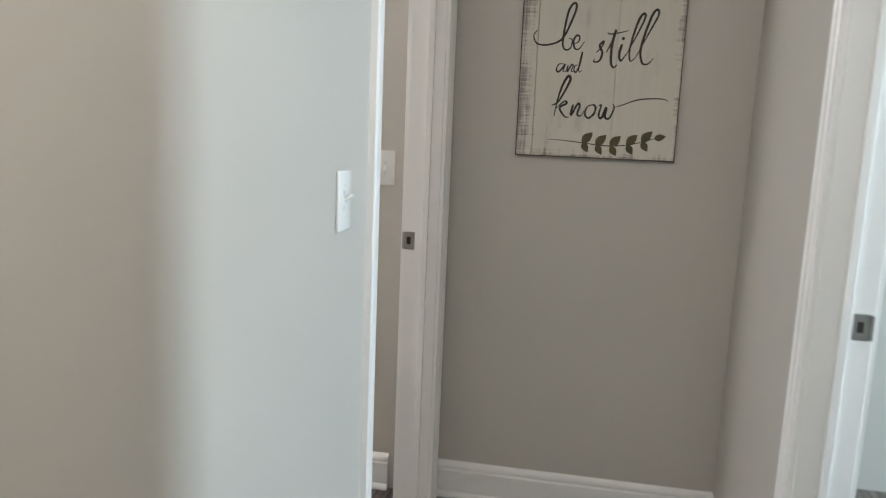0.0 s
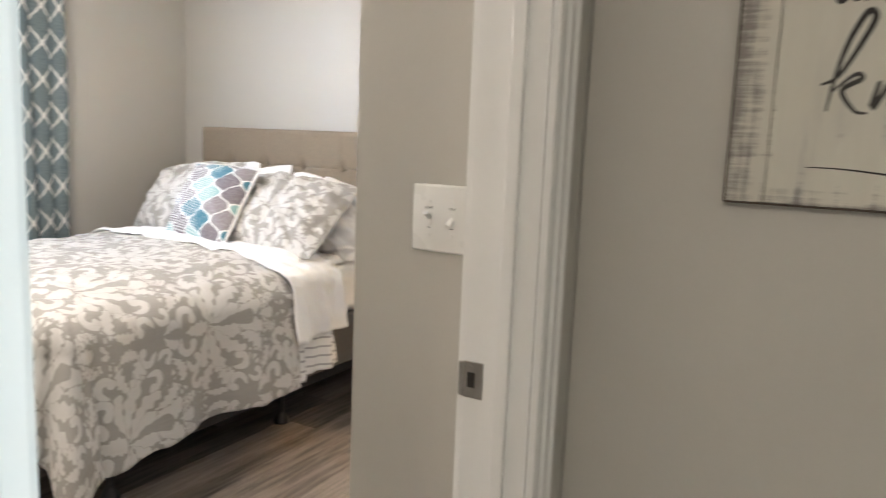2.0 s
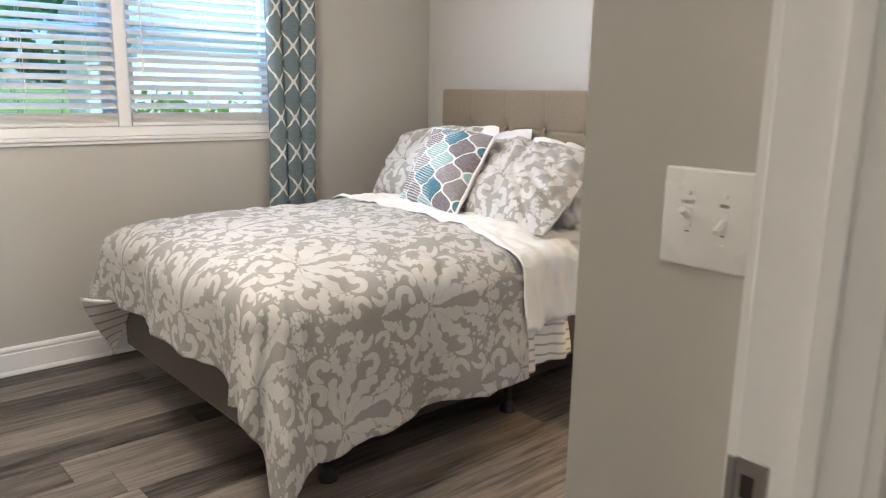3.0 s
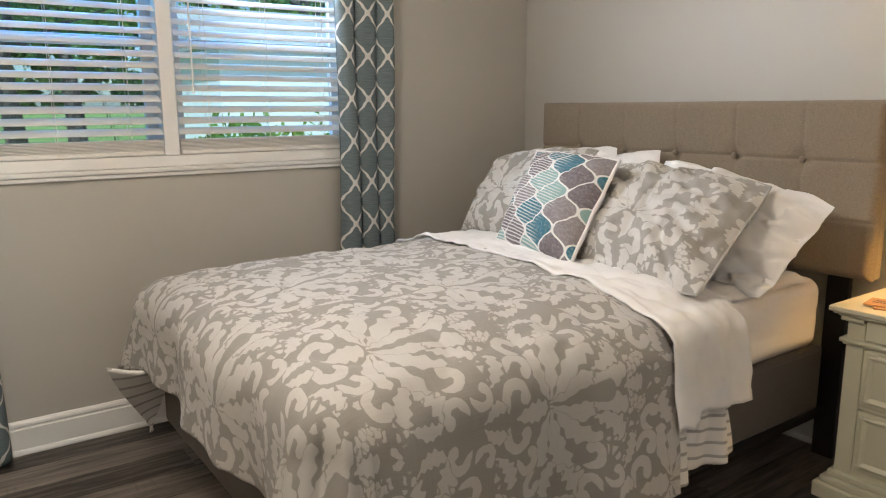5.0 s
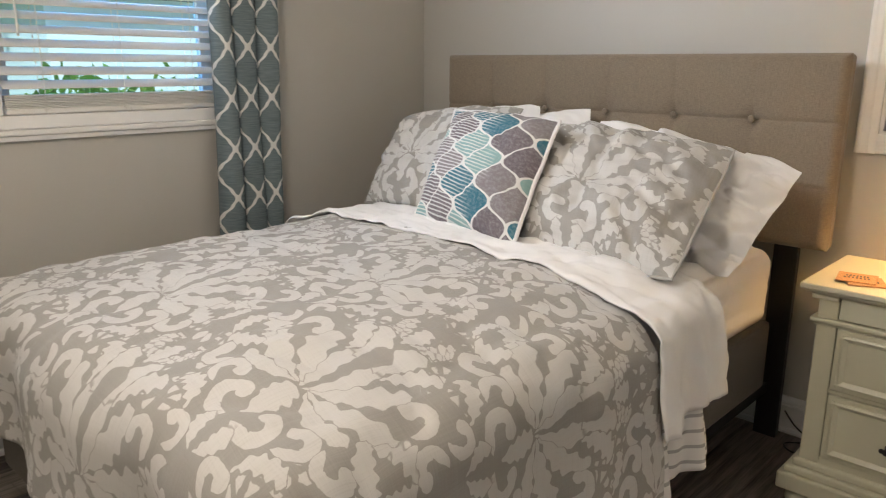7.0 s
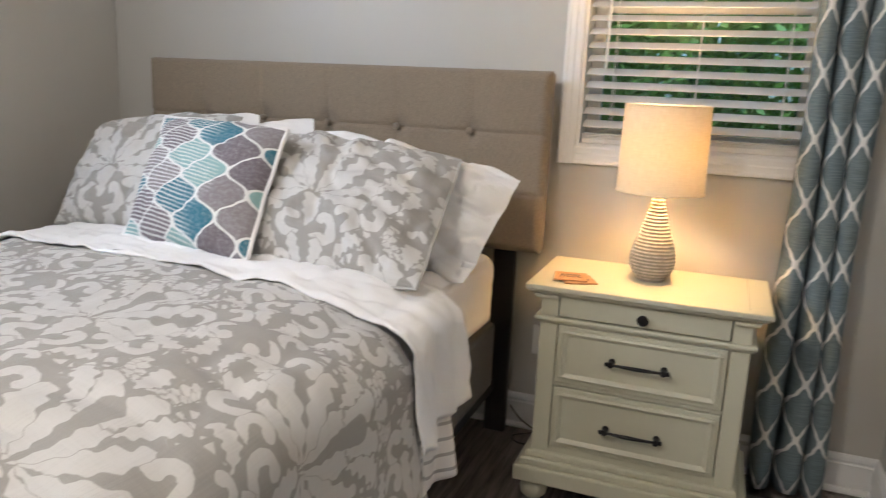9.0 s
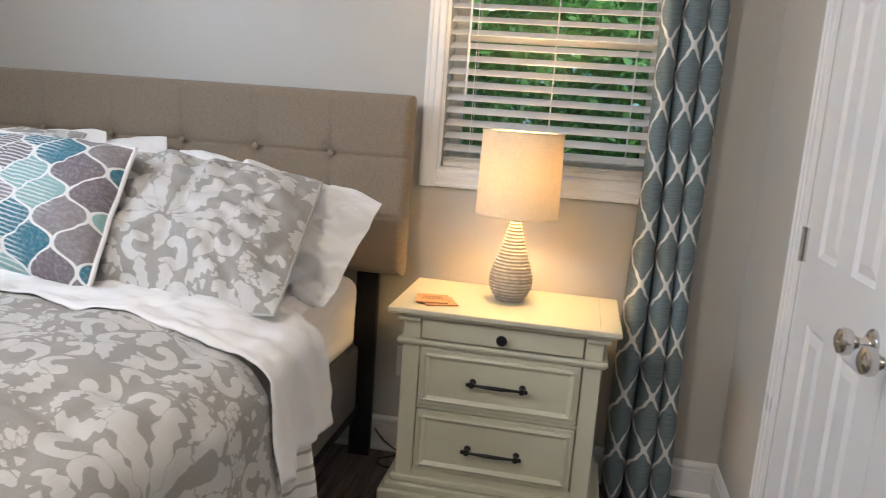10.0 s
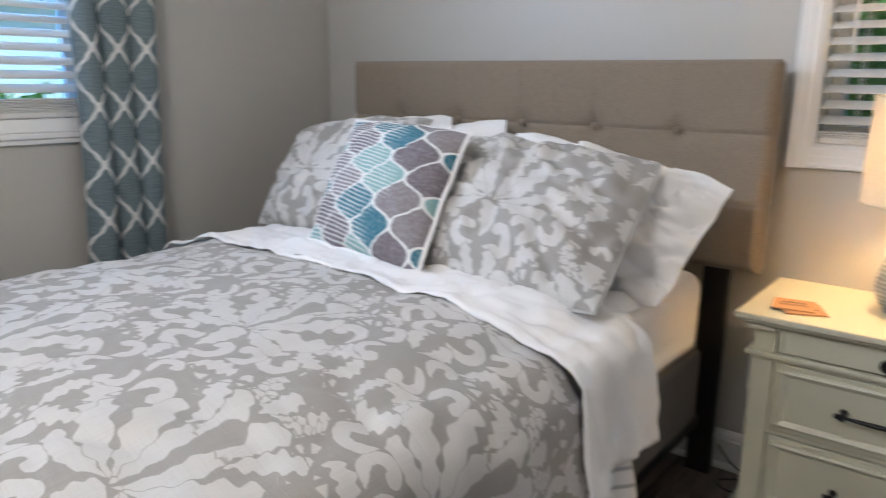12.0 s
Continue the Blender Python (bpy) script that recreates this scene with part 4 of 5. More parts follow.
        twig_leaf(x + 2, z, -58, 0.037)
    twig_leaf(664, 562, 14, 0.037)


picture()


# ---- bed ----
BX = -1.83
TOP = 0.735


def cloth_part(name, bm, mats, parent=None, label=""):
    """A cloth surface whose faces keep their given side."""
    me = bpy.data.meshes.new(name)
    bm.to_mesh(me)
    bm.free()
    for m in mats:
        me.materials.append(m)
    me.polygons.foreach_set("use_smooth", [True] * len(me.polygons))
    return part(name, me, None, parent, label)


def bed_frame():
    base = thing("bed", (BX, 5.33, 0), "queen bed frame with a button-tufted tan linen headboard", "bed")
    hw, z0, z1 = 0.832, 0.719, 1.342
    cols = (-0.566, -0.287, -0.004, 0.276, 0.554)
    rows = (1.131, 0.925)
    R = 0.032

    def f(a, b):
        x, z = (a - 0.5) * 2 * hw, z0 + b * (z1 - z0)
        e = max(0.0, min(hw - abs(x), z - z0, z1 - z))
        y = 0.0 if e >= R else R - math.sqrt(max(0.0, R * R - (R - e) ** 2))
        for c in cols:
            y += 0.0032 * math.exp(-((x - c) / 0.007) ** 2)
        for r in rows:
            y += 0.0055 * math.exp(-((z - r) / 0.007) ** 2)
        for c in cols:
            y += 0.020 * math.exp(-((x - c) ** 2 + (z - rows[0]) ** 2) / 0.038 ** 2)
        y += 0.003 * noise.noise(Vector((x * 4, 0, z * 4)))
        return (x, y, z)
    bm = sheet(360, 150, f)
    board = part("headboard", bm, LINEN, base, "tan linen headboard panel", True)
    part("headboard_back", block(-hw + 0.002, hw - 0.002, R - 0.002, 0.088, z0 + 0.002, z1 - 0.002, 0.012), LINEN, base)
    for c in cols:
        part("button", lathe([(0.0, 0.009), (0.006, 0.0084), (0.0105, 0.006), (0.0128, 0.0), (0.011, -0.005)], 20, False), LINEN, board, "covered tuft button", True, pose(c, 0.005, rows[0], 90, 0, 0))
    for s in (-1, 1):
        part("leg", block(s * 0.687 - 0.040, s * 0.687 + 0.040, 0.080, 0.110, 0, 0.80, 0.003), BLACK, base, "flat black metal headboard post")
    part("box_base", block(-0.650, 0.690, -1.995, 0.02, 0.205, 0.455, 0.018), BASE, base, "dark taupe upholstered base")
    for s in (-1, 1):
        part("side_rail", block(s * 0.66 - 0.02, s * 0.66 + 0.02, -1.90, 0.08, 0.165, 0.203, 0.002), BLACK, base)
        for y in (-1.75, -0.85):
            part("leg", strand([(s * 0.60, y, 0.17), (s * 0.60, y, 0.045)], 0.016, 12), BLACK, base)
            part("glide", lathe([(0.0, 0), (0.034, 0), (0.036, 0.012), (0.026, 0.034), (0.016, 0.05), (0, 0.05)], 20, False), BLACK, base, "", True, pose(s * 0.60, y, 0))
    return base


bed_frame()

mattress = thing("mattress", (BX, 4.32, 0.455), "thick mattress under a white fitted sheet", "mattress")
mb = block(-0.695, 0.695, -1.01, 0.985, 0.002, 0.262, 0.055, 5)
bmesh.ops.subdivide_edges(mb, edges=[e for e in mb.edges if e.calc_length() > 0.1], cuts=24, use_grid_fill=True)
for v in mb.verts:
    sag = noise.noise(Vector((v.co.x * 5, v.co.y * 7, v.co.z * 3)))
    crease = noise.noise(Vector((v.co.x * 3, v.co.y * 22, v.co.z * 30 + v.co.y * 20)))
    v.co += Vector((0.006 * sag + 0.005 * crease * (1 if v.co.x > 0.64 else 0), 0, 0.006 * sag))
uvl = mb.loops.layers.uv.new("UVMap")
for fc in mb.faces:
    for lp in fc.loops:
        lp[uvl].uv = (lp.vert.co.x + lp.vert.co.z, lp.vert.co.y)
part("fitted_sheet", mb, COTTON, mattress, smooth=True)


def drape(s, t, head, foot, half, top, r=0.075, flare=0.07, folds=9.0, amp=0.05, ph=0.0, left=None):
    """Where the point (s across, t down from the head end) of a cloth laid over the bed comes to lie."""
    hl = left if (left is not None and s < 0) else half
    ln = head - foot
    dx = math.copysign(max(0.0, abs(s) - hl), s)
    dy = max(0.0, t - ln)
    over = math.hypot(dx, dy)
    px, py = BX + max(-hl, min(hl, s)), head - min(t, ln)
    q = max(-1.0, min(1.0, s / half))
    w = min(1.0, max(0.0, (4.43 - py) / 1.1))
    puff = 0.050 * (1 - q ** 6) * (1 - 0.75 * w ** 6) + 0.010 * noise.noise(Vector((s * 4, py * 4, 3.6))) + 0.005 * noise.noise(Vector((s * 13, py * 13, 0.6))) - 0.009 * max(0.0, 0.22 - abs(noise.noise(Vector((s * 3.4 + py, py * 4.6 - s * 1.5, 8.2))))) / 0.22 - 0.004 * max(0.0, 0.25 - abs(noise.noise(Vector((s * 11, py * 9, 4.2))))) / 0.25
    if over < 1e-6:
        return Vector((px, py, top + puff))
    ux, uy = dx / over, -dy / over
    arc = r * 1.5708
    if over < arc:
        out, drop = r * math.sin(over / r), r * (1 - math.cos(over / r))
    else:
        fl = flare + ((0.26 if s > 0 else 0.34) * math.sin(2 * math.atan2(dy, abs(dx))) if dx and dy else 0.0)
        out, drop = r + fl * (over - arc), r + (0.985 - 0.25 * fl) * (over - arc)
    if dx and dy:
        along = math.atan2(dy, abs(dx)) * 0.55
    else:
        along = (t if dx else s)
    hang = max(0.0, over - 0.5 * arc)
    out += (amp * 1.5 if dx and dy else amp) * hang * (math.sin(along * folds + ph) + 0.5 * math.sin(along * folds * 2.3 + 1.7 + ph))
    out += 0.012 * noise.noise(Vector((along * 9, over * 6, ph))) * min(1.0, over * 6)
    return Vector((px + ux * out, py + uy * out, top + puff - drop))


def duvet():
    base = thing("duvet", (0, 0, 0), "puffy grey duvet with a pale damask pattern, draped over the bed", "duvet")
    half, foot = 0.640, 3.388
    AL, AR = 0.40, 0.58

    def st(a, b):
        ar = AR + 0.05 * b
        s = (half + ar) - a * (2 * half + AL + ar)
        q = max(-1.0, min(1.0, s / half))
        head = 4.425 - 0.02 * q - 0.05 * max(0.0, q) ** 2
        B = 0.405 + 0.03 * max(0.0, q) ** 2 - 0.02 * min(0.0, q) ** 2
        return s, b * (head - foot + B), head

    def f(a, b):
        s, t, head = st(a, b)
        return drape(s, t, head, foot, half, TOP + 0.012, 0.130, 0.07, 8.5, 0.07, 0.6)
    bm = sheet(190, 190, f, lambda a, b: (st(a, b)[0] - 0.545, 0.865 - st(a, b)[1]))
    ob = cloth_part("cover", bm, [DAMASK, STRIPE], base)
    mod = ob.modifiers.new("thickness", "SOLIDIFY")
    mod.thickness, mod.offset, mod.material_offset, mod.material_offset_rim = 0.022, -1.0, 1, 0

    # the turned striped lining that hangs by the head end
    def g(a, b):
        y = 4.335 + 0.30 * a
        z = 0.56 - 0.30 * b + 0.03 * a * b
        x = -1.078 + 0.045 * b + 0.018 * math.sin(a * 9 + 1) * (0.3 + b) + 0.008 * math.sin(a * 23 + b * 4)
        return (x, y, z)
    lining = cloth_part("lining", sheet(40, 24, g, lambda a, b: (0.3 * a, 0.30 * b - 0.035 * a)), [STRIPE], base, "white lining with thin grey stripes")
    thicken(lining, 0.012)

    # the foot corner that flares out and shows its striped underside
    A, B, T = Vector((-2.420, 3.145, 0.465)), Vector((-2.365, 3.340, 0.440)), Vector((-2.548, 3.300, 0.150))

    def h(a, b):
        p = (A * (1 - a) + B * a) * (1 - b) + T * b
        return p + Vector((0.022, -0.014, 0)) * math.sin(3.1416 * a) * (1 - b) + Vector((0.008, -0.006, 0)) * math.sin(5 * b + 3 * a)
    corner = cloth_part("turned_corner", sheet(20, 24, h, lambda a, b: (0.2 * a, 0.29 * b + 0.05 * a)), [STRIPE], base, "white lining with thin grey stripes")
    thicken(corner, 0.010)
    return base


duvet()


def top_sheet():
    base = thing("top_sheet", (0, 0, 0), "crisp white top sheet folded back over the duvet", "bed sheet")
    half = 0.688

    def st(a, b):
        s = (half + 0.36) - a * (2 * half + 0.36 + 0.25)
        q = max(-1.0, min(1.0, s / half))
        over = max(0.0, abs(s) - half)
        head = 4.685 - 0.01 * q + (0.01 if s > 0 else 0.0) * min(1.0, over * 4)
        wide = 0.305 + 0.045 * max(0.0, q) + 0.005 * noise.noise(Vector((s * 3, 0, 0)))
        return s, b * wide, head

    def f(a, b):
        s, t, head = st(a, b)
        p = drape(s, t, head, 3.0, half, TOP + 0.017, 0.085, 0.10, 16, 0.05, 2.2)
        roll = 0.006 * math.exp(-((b - 0.96) / 0.05) ** 2) + 0.006 * math.exp(-((b - 0.45) / 0.25) ** 2) + 0.004 * noise.noise(Vector((s * 3, b * 2.5, 9.0)))
        p.z += roll + 0.004 * noise.noise(Vector((s * 9 + t * 6, t * 22, 1.0))) + 0.006 * noise.noise(Vector((s * 24, t * 30, 1.0))) - 0.006 * max(0.0, 0.2 - abs(noise.noise(Vector((s * 6 + t * 9, t * 14 - s * 4, 3.0))))) / 0.2
        if abs(s) > half:
            p.x += math.copysign(0.016 + 0.016 * noise.noise(Vector((s * 5, t * 20 + s * 3, 5.0))) + 0.010 * abs(noise.noise(Vector((s * 12 + t * 14, t * 34, 2.0)))), s)
        return p
    ob = cloth_part("sheet", sheet(170, 30, f, lambda a, b: st(a, b)[:2]), [COTTON], base)
    thicken(ob, 0.004, -1.0)

    # wrinkled flat part between the fold and the pillows
    def g(a, b):
        x = BX - 0.68 + 1.37 * a
        y = 4.50 + 0.70 * b
        return (x, y, TOP + 0.012 + 0.010 * noise.noise(Vector((x * 6, y * 6, 2))) + 0.005 * noise.noise(Vector((x * 20, y * 9, 4))) - 0.03 * max(0, a - 0.96) / 0.04)
    cloth_part("under_sheet", sheet(80, 30, g, lambda a, b: (1.37 * a, 0.58 * b)), [COTTON], base)
    return base


top_sheet()


def pillow(name, corners, thick, mat, label, category, seed, piping=None, crease=0.004, back=None, bow=-0.02, origin=(0.0, 0.0), rim=0.0045):
    """A stuffed cushion through four corners: bottom left, bottom right, top right, top left."""
    c = [Vector(p) for p in corners]
    mid = sum(c, Vector()) / 4
    base = thing(name, mid, label, category, "pillows on the bed")
    c = [p - mid for p in c]
    nrm = (c[1] - c[0]).cross(c[3] - c[0]).normalized()
    wid, hei = (c[1] - c[0]).length, (c[3] - c[0]).length
    n = 56

    def edge(u, v):
        k = bow
        uu = u + k * (0.5 - u) * 2 * (1 - (2 * v - 1) ** 2) * abs(2 * u - 1) ** 3
        vv = v + k * (0.5 - v) * 2 * (1 - (2 * u - 1) ** 2) * abs(2 * v - 1) ** 3
        p = (c[0] * (1 - uu) + c[1] * uu) * (1 - vv) + (c[3] * (1 - uu) + c[2] * uu) * vv
        x, y = 2 * u - 1, 2 * v - 1
        rim = max(abs(x), abs(y)) ** 6
        ear = (abs(x) * abs(y)) ** 5
        lift = 0.9 * crease + 0.006
        return p + nrm * rim * lift * (noise.noise(Vector((x * 2.3, y * 2.3, seed + 11))) + (0.9 if y > 0 else 0.4) * ear) + (c[3] - c[0]).normalized() * rim * lift * 0.9 * noise.noise(Vector((x * 3.1, y * 2.0, seed + 17))) - Vector((0, 0, 1.4 * lift)) * (ear if y > 0 else 0.0)

    def side(sign):
        def f(a, b):
            u = a if sign > 0 else 1 - a
            p = edge(u, b)
            x, y = 2 * u - 1, 2 * b - 1
            h = thick / 2 * max(0.0, (1 - abs(x) ** 3.0) * (1 - abs(y) ** 3.0)) ** 0.60
            h *= 1 + 0.10 * noise.noise(Vector((x * 1.6, y * 1.6, seed)))
            pull = noise.noise(Vector((x * 4.5 + 2 * y, y * 4.5 - x, seed + 7)))
            rad = noise.noise(Vector((math.atan2(y, x) * 3.2, seed, math.hypot(x, y) * 1.4)))
            return p + nrm * sign * (h + crease * (pull + 1.8 * rad * min(1, 1.6 * math.hypot(x, y)) - 1.2 * abs(noise.noise(Vector((x * 2.2 + y, y * 3.1, seed + 3)))) - 2.0 * max(0.0, 0.16 - abs(noise.noise(Vector((x * 1.9 - y, y * 1.6 + 0.8 * x, seed + 5))))) / 0.16 - 0.9 * max(0.0, 0.18 - abs(noise.noise(Vector((x * 4.1 + 2 * y, y * 3.4, seed + 9))))) / 0.18) * min(1.0, h / 0.05))
        return f
    for sign, nm in ((1, "front"), (-1, "back")):
        m = mat if sign > 0 or back is None else back
        cloth_part(nm, sheet(n, n, side(sign), lambda a, b: ((a - origin[0]) * wid, (b - origin[1]) * hei)), [m], base)
    if piping:
        pts = [edge(k / 16, 0) for k in range(17)] + [edge(1, k / 16) for k in range(1, 17)] + [edge(1 - k / 16, 1) for k in range(1, 17)] + [edge(0, 1 - k / 16) for k in range(1, 17)]
        part("piping", strand(pts, rim, 8), piping, base, smooth=True)
    return base


pillow("pillow", [(-2.55, 5.04, 0.77), (-2.02, 5.06, 0.77), (-2.06, 5.24, 1.155), (-2.62, 5.20, 1.08)], 0.17, COTTON, "white cotton pillow leaning on the headboard", "pillow", 1, None, 0.008)
pillow("pillow", [(-2.45, 5.10, 0.77), (-1.80, 5.10, 0.77), (-1.845, 5.26, 1.155), (-2.45, 5.27, 1.02)], 0.16, COTTON, "white cotton pillow standing against the headboard", "pillow", 2, None, 0.008)
pillow("pillow", [(-1.84, 4.92, 0.77), (-1.10, 4.84, 0.715), (-1.015, 5.10, 1.02), (-1.73, 5.16, 1.125)], 0.25, COTTON, "crumpled white cotton pillow in a loose pillowcase", "pillow", 3, None, 0.017, None, 0.0)
pillow("pillow_sham", [(-2.53, 4.72, 0.77), (-1.98, 4.70, 0.78), (-2.015, 5.06, 1.155), (-2.575, 5.01, 1.10)], 0.20, DAMASK, "grey damask pillow sham leaning back on white pillows", "pillow sham", 4, PIPE, 0.008, None, 0.0, (0.40, 0.42))
pillow("pillow_sham", [(-1.74, 4.60, 0.775), (-1.125, 4.545, 0.765), (-1.175, 4.985, 1.07), (-1.86, 5.01, 1.105)], 0.21, DAMASK, "grey damask pillow sham with pale piping", "pillow sham", 5, PIPE, 0.009, None, 0.0, (0.44, 0.40))
pillow("throw_pillow", [(-2.075, 4.555, 0.80), (-1.60, 4.490, 0.785), (-1.665, 4.80, 1.135), (-2.155, 4.85, 1.145)], 0.17, MOSAIC, "square throw pillow with teal, aqua and grey ogee cells", "throw pillow", 6, COTTON, 0.003, COTTON, 0.02, (0.0, 0.0), 0.007)


# ---- nightstand ----
def drawer_front(base, x0, x1, z0, z1, y, bead):
    d = part("drawer", block(x0, x1, y - 0.010, y + 0.02, z0, z1, 0.002, 1), CREAM, base)
    if bead:
        rows = [(0, 0), (0.006, 0.002), (0.009, 0.008), (0.006, 0.013), (0.003, 0.017), (0, 0.020)]
        bm = bmesh.new()
        for p0, p1, up in (((x0 + 0.012, z0 + 0.012), (x1 - 0.012, z0 + 0.012), (0, 0, 1)), ((x0 + 0.012, z1 - 0.012), (x1 - 0.012, z1 - 0.012), (0, 0, -1)),
                           ((x0 + 0.012, z0 + 0.012), (x0 + 0.012, z1 - 0.012), (1, 0, 0)), ((x1 - 0.012, z0 + 0.012), (x1 - 0.012, z1 - 0.012), (-1, 0, 0))):
            moulding(rows, (p0[0], y - 0.010, p0[1]), (p1[0], y - 0.010, p1[1]), (0, -1, 0), up, bm)
        part("bead", bm, CREAM, d)
    return d


def nightstand():
    base = thing("nightstand", (-0.605, 5.19, 0), "cream painted nightstand with three drawers and dark pulls", "nightstand")
    top = part("tabletop", block(-0.345, 0.345, -0.220, 0.212, 0.696, 0.713, 0.004, 3), CREAM, base)
    part("seam", block(0.283, 0.2837, -0.19, 0.19, 0.7131, 0.7133), BARK, top)
    bm = block(-0.335, 0.335, -0.211, 0.205, 0.688, 0.6965, 0.004, 3)
    box(bm, -0.322, 0.322, -0.199, 0.203, 0.681, 0.689, 0.003)
    for s in (-1, 1):
        box(bm, *sorted((s * 0.246, s * 0.318)), -0.194, 0.202, 0.666, 0.681, 0.005)
    part("cornice", bm, CREAM, base)
    for s in (-1, 1):
        part("pilaster", block(*sorted((s * 0.300, s * 0.246)), -0.180, -0.10, 0.165, 0.666, 0.003), CREAM, base)
        part("side_panel", block(*sorted((s * 0.299, s * 0.29)), -0.10, 0.20, 0.165, 0.666, 0.002), CREAM, base)
    part("case", block(-0.289, 0.289, -0.140, 0.198, 0.150, 0.680), CREAM, base)
    for z0, z1 in ((0.392, 0.404), (0.165, 0.190)):
        part("rail", block(-0.246, 0.246, -0.178, -0.16, z0, z1, 0.001, 1), CREAM, base)
    bm = block(-0.316, 0.316, -0.197, 0.20, 0.598, 0.612, 0.005, 3)
    box(bm, -0.308, 0.308, -0.188, 0.20, 0.590, 0.600, 0.003)
    part("waist_moulding", bm, CREAM, base)
    bm = block(-0.345, 0.345, -0.222, 0.205, 0.070, 0.122, 0.006, 2)
    box(bm, -0.330, 0.330, -0.208, 0.205, 0.120, 0.145, 0.007, 3)
    box(bm, -0.314, 0.314, -0.194, 0.205, 0.144, 0.168, 0.007, 3)
    part("plinth", bm, CREAM, base)
    for x in (-0.285, 0.285):
        for y in (-0.165, 0.15):
            part("bun_foot", lathe([(0, 0), (0.026, 0), (0.040, 0.014), (0.044, 0.032), (0.038, 0.052), (0.028, 0.060), (0.03, 0.072), (0, 0.072)], 28, False), CREAM, base, "", True, pose(x, y, 0))
    d1 = drawer_front(base, -0.242, 0.242, 0.616, 0.678, -0.176, False)
    d2 = drawer_front(base, -0.242, 0.242, 0.407, 0.588, -0.176, True)
    d3 = drawer_front(base, -0.242, 0.242, 0.193, 0.389, -0.176, True)
    part("drawer_knob", lathe([(0, 0), (0.010, 0), (0.009, 0.004), (0.006, 0.009), (0.008, 0.013), (0.0155, 0.017), (0.0165, 0.022), (0.012, 0.027), (0, 0.0285)], 28, False), BRONZE, d1, "dark bronze knob", True, pose(0.003, -0.186, 0.644, 90, 0, 0))
    for d, z in ((d2, 0.499), (d3, 0.283)):
        pull = strand([(-0.078 + 0.156 * k / 14, -0.214 - 0.004 * math.sin(3.1416 * k / 14), z) for k in range(15)], 0.0052, 12, 1.0, lambda t: 0.72 + 0.45 * math.sin(3.1416 * t) ** 2)
        h = part("drawer_pull", pull, BRONZE, d, "dark bronze bar pull", True)
        for x in (-0.074, 0.076):
            part("post", lathe([(0, 0), (0.011, 0), (0.010, 0.004), (0.006, 0.010), (0.006, 0.026), (0.0095, 0.030), (0.009, 0.036), (0, 0.038)], 20, False), BRONZE, h, "", True, pose(x, -0.184, z, 90, 0, 0))
        for x in (-0.086, 0.088):
            part("finial", lathe([(0, -0.007), (0.005, -0.005), (0.0068, 0), (0.005, 0.005), (0, 0.007)], 16, False), BRONZE, h, "", True, pose(x, -0.214, z))


nightstand()


def table_lamp():
    base = thing("table_lamp", (-0.611, 5.22, 0.713), "lit table lamp with a ribbed grey teardrop base", "table lamp")
    rows, n = [(0.0, 0.0), (0.042, 0.0), (0.046, 0.006)], 300
    for i in range(n + 1):
        z = 0.010 + 0.262 * i / n
        k = (z - 0.010) / 0.262
        r = float(np.interp(k, (0, 0.05, 0.12, 0.2, 0.28, 0.4, 0.55, 0.7, 0.85, 1), (0.045, 0.057, 0.066, 0.0695, 0.068, 0.060, 0.046, 0.034, 0.023, 0.014)))
        rows.append((r + 0.0017 * math.cos(z / 0.0105 * 6.2832), z))
    rows += [(0.010, 0.276), (0.0, 0.277)]
    part("lamp_base", lathe(rows, 64, False), CERAMIC, base, "ribbed grey ceramic base", True)
    part("neck", lathe([(0.009, 0.272), (0.009, 0.30), (0.016, 0.302), (0.016, 0.345), (0.0, 0.346)], 24, False), NICKEL, base, "", True)
    z0, z1, R0_, R1_ = 0.278, 0.538, 0.131, 0.127
    sh = part("lampshade", lathe([(R0_, z0), (R1_, z1)], 72, False), SHADE, base, "glowing linen drum shade", True)
    for r, z in ((R0_, z0), (R1_, z1)):
        ring = [(r * math.cos(6.28319 * k / 64), r * math.sin(6.28319 * k / 64), z) for k in range(65)]
        part("rim", strand(ring, 0.0022, 6), SHADE, sh)
    for k in range(3):
        a = 2.0944 * k
        part("spoke", strand([(0.012 * math.cos(a), 0.012 * math.sin(a), z1 - 0.02), (R1_ * math.cos(a), R1_ * math.sin(a), z1 - 0.004)], 0.0016, 6), NICKEL, sh)


table_lamp()


def coaster(place, turn):
    base = thing("coaster", place, "square cork coaster with dark lettering on the nightstand", "coaster", "stacked coasters", turn)
    part("pad", block(-0.050, 0.050, -0.050, 0.050, 0, 0.0045, 0.0015), CORK, base)
    for k, (w, z) in enumerate(((0.052, 0.014), (0.060, -0.008))):
        for i in range(7):
            x = -w / 2 + w * i / 6
            part("mark", block(x - 0.0028, x + 0.0028, z - 0.007, z + 0.007, 0.0046, 0.0050), INK, base)


coaster((-0.815, 5.085, 0.7135), 24)
coaster((-0.838, 5.092, 0.7185), 10)

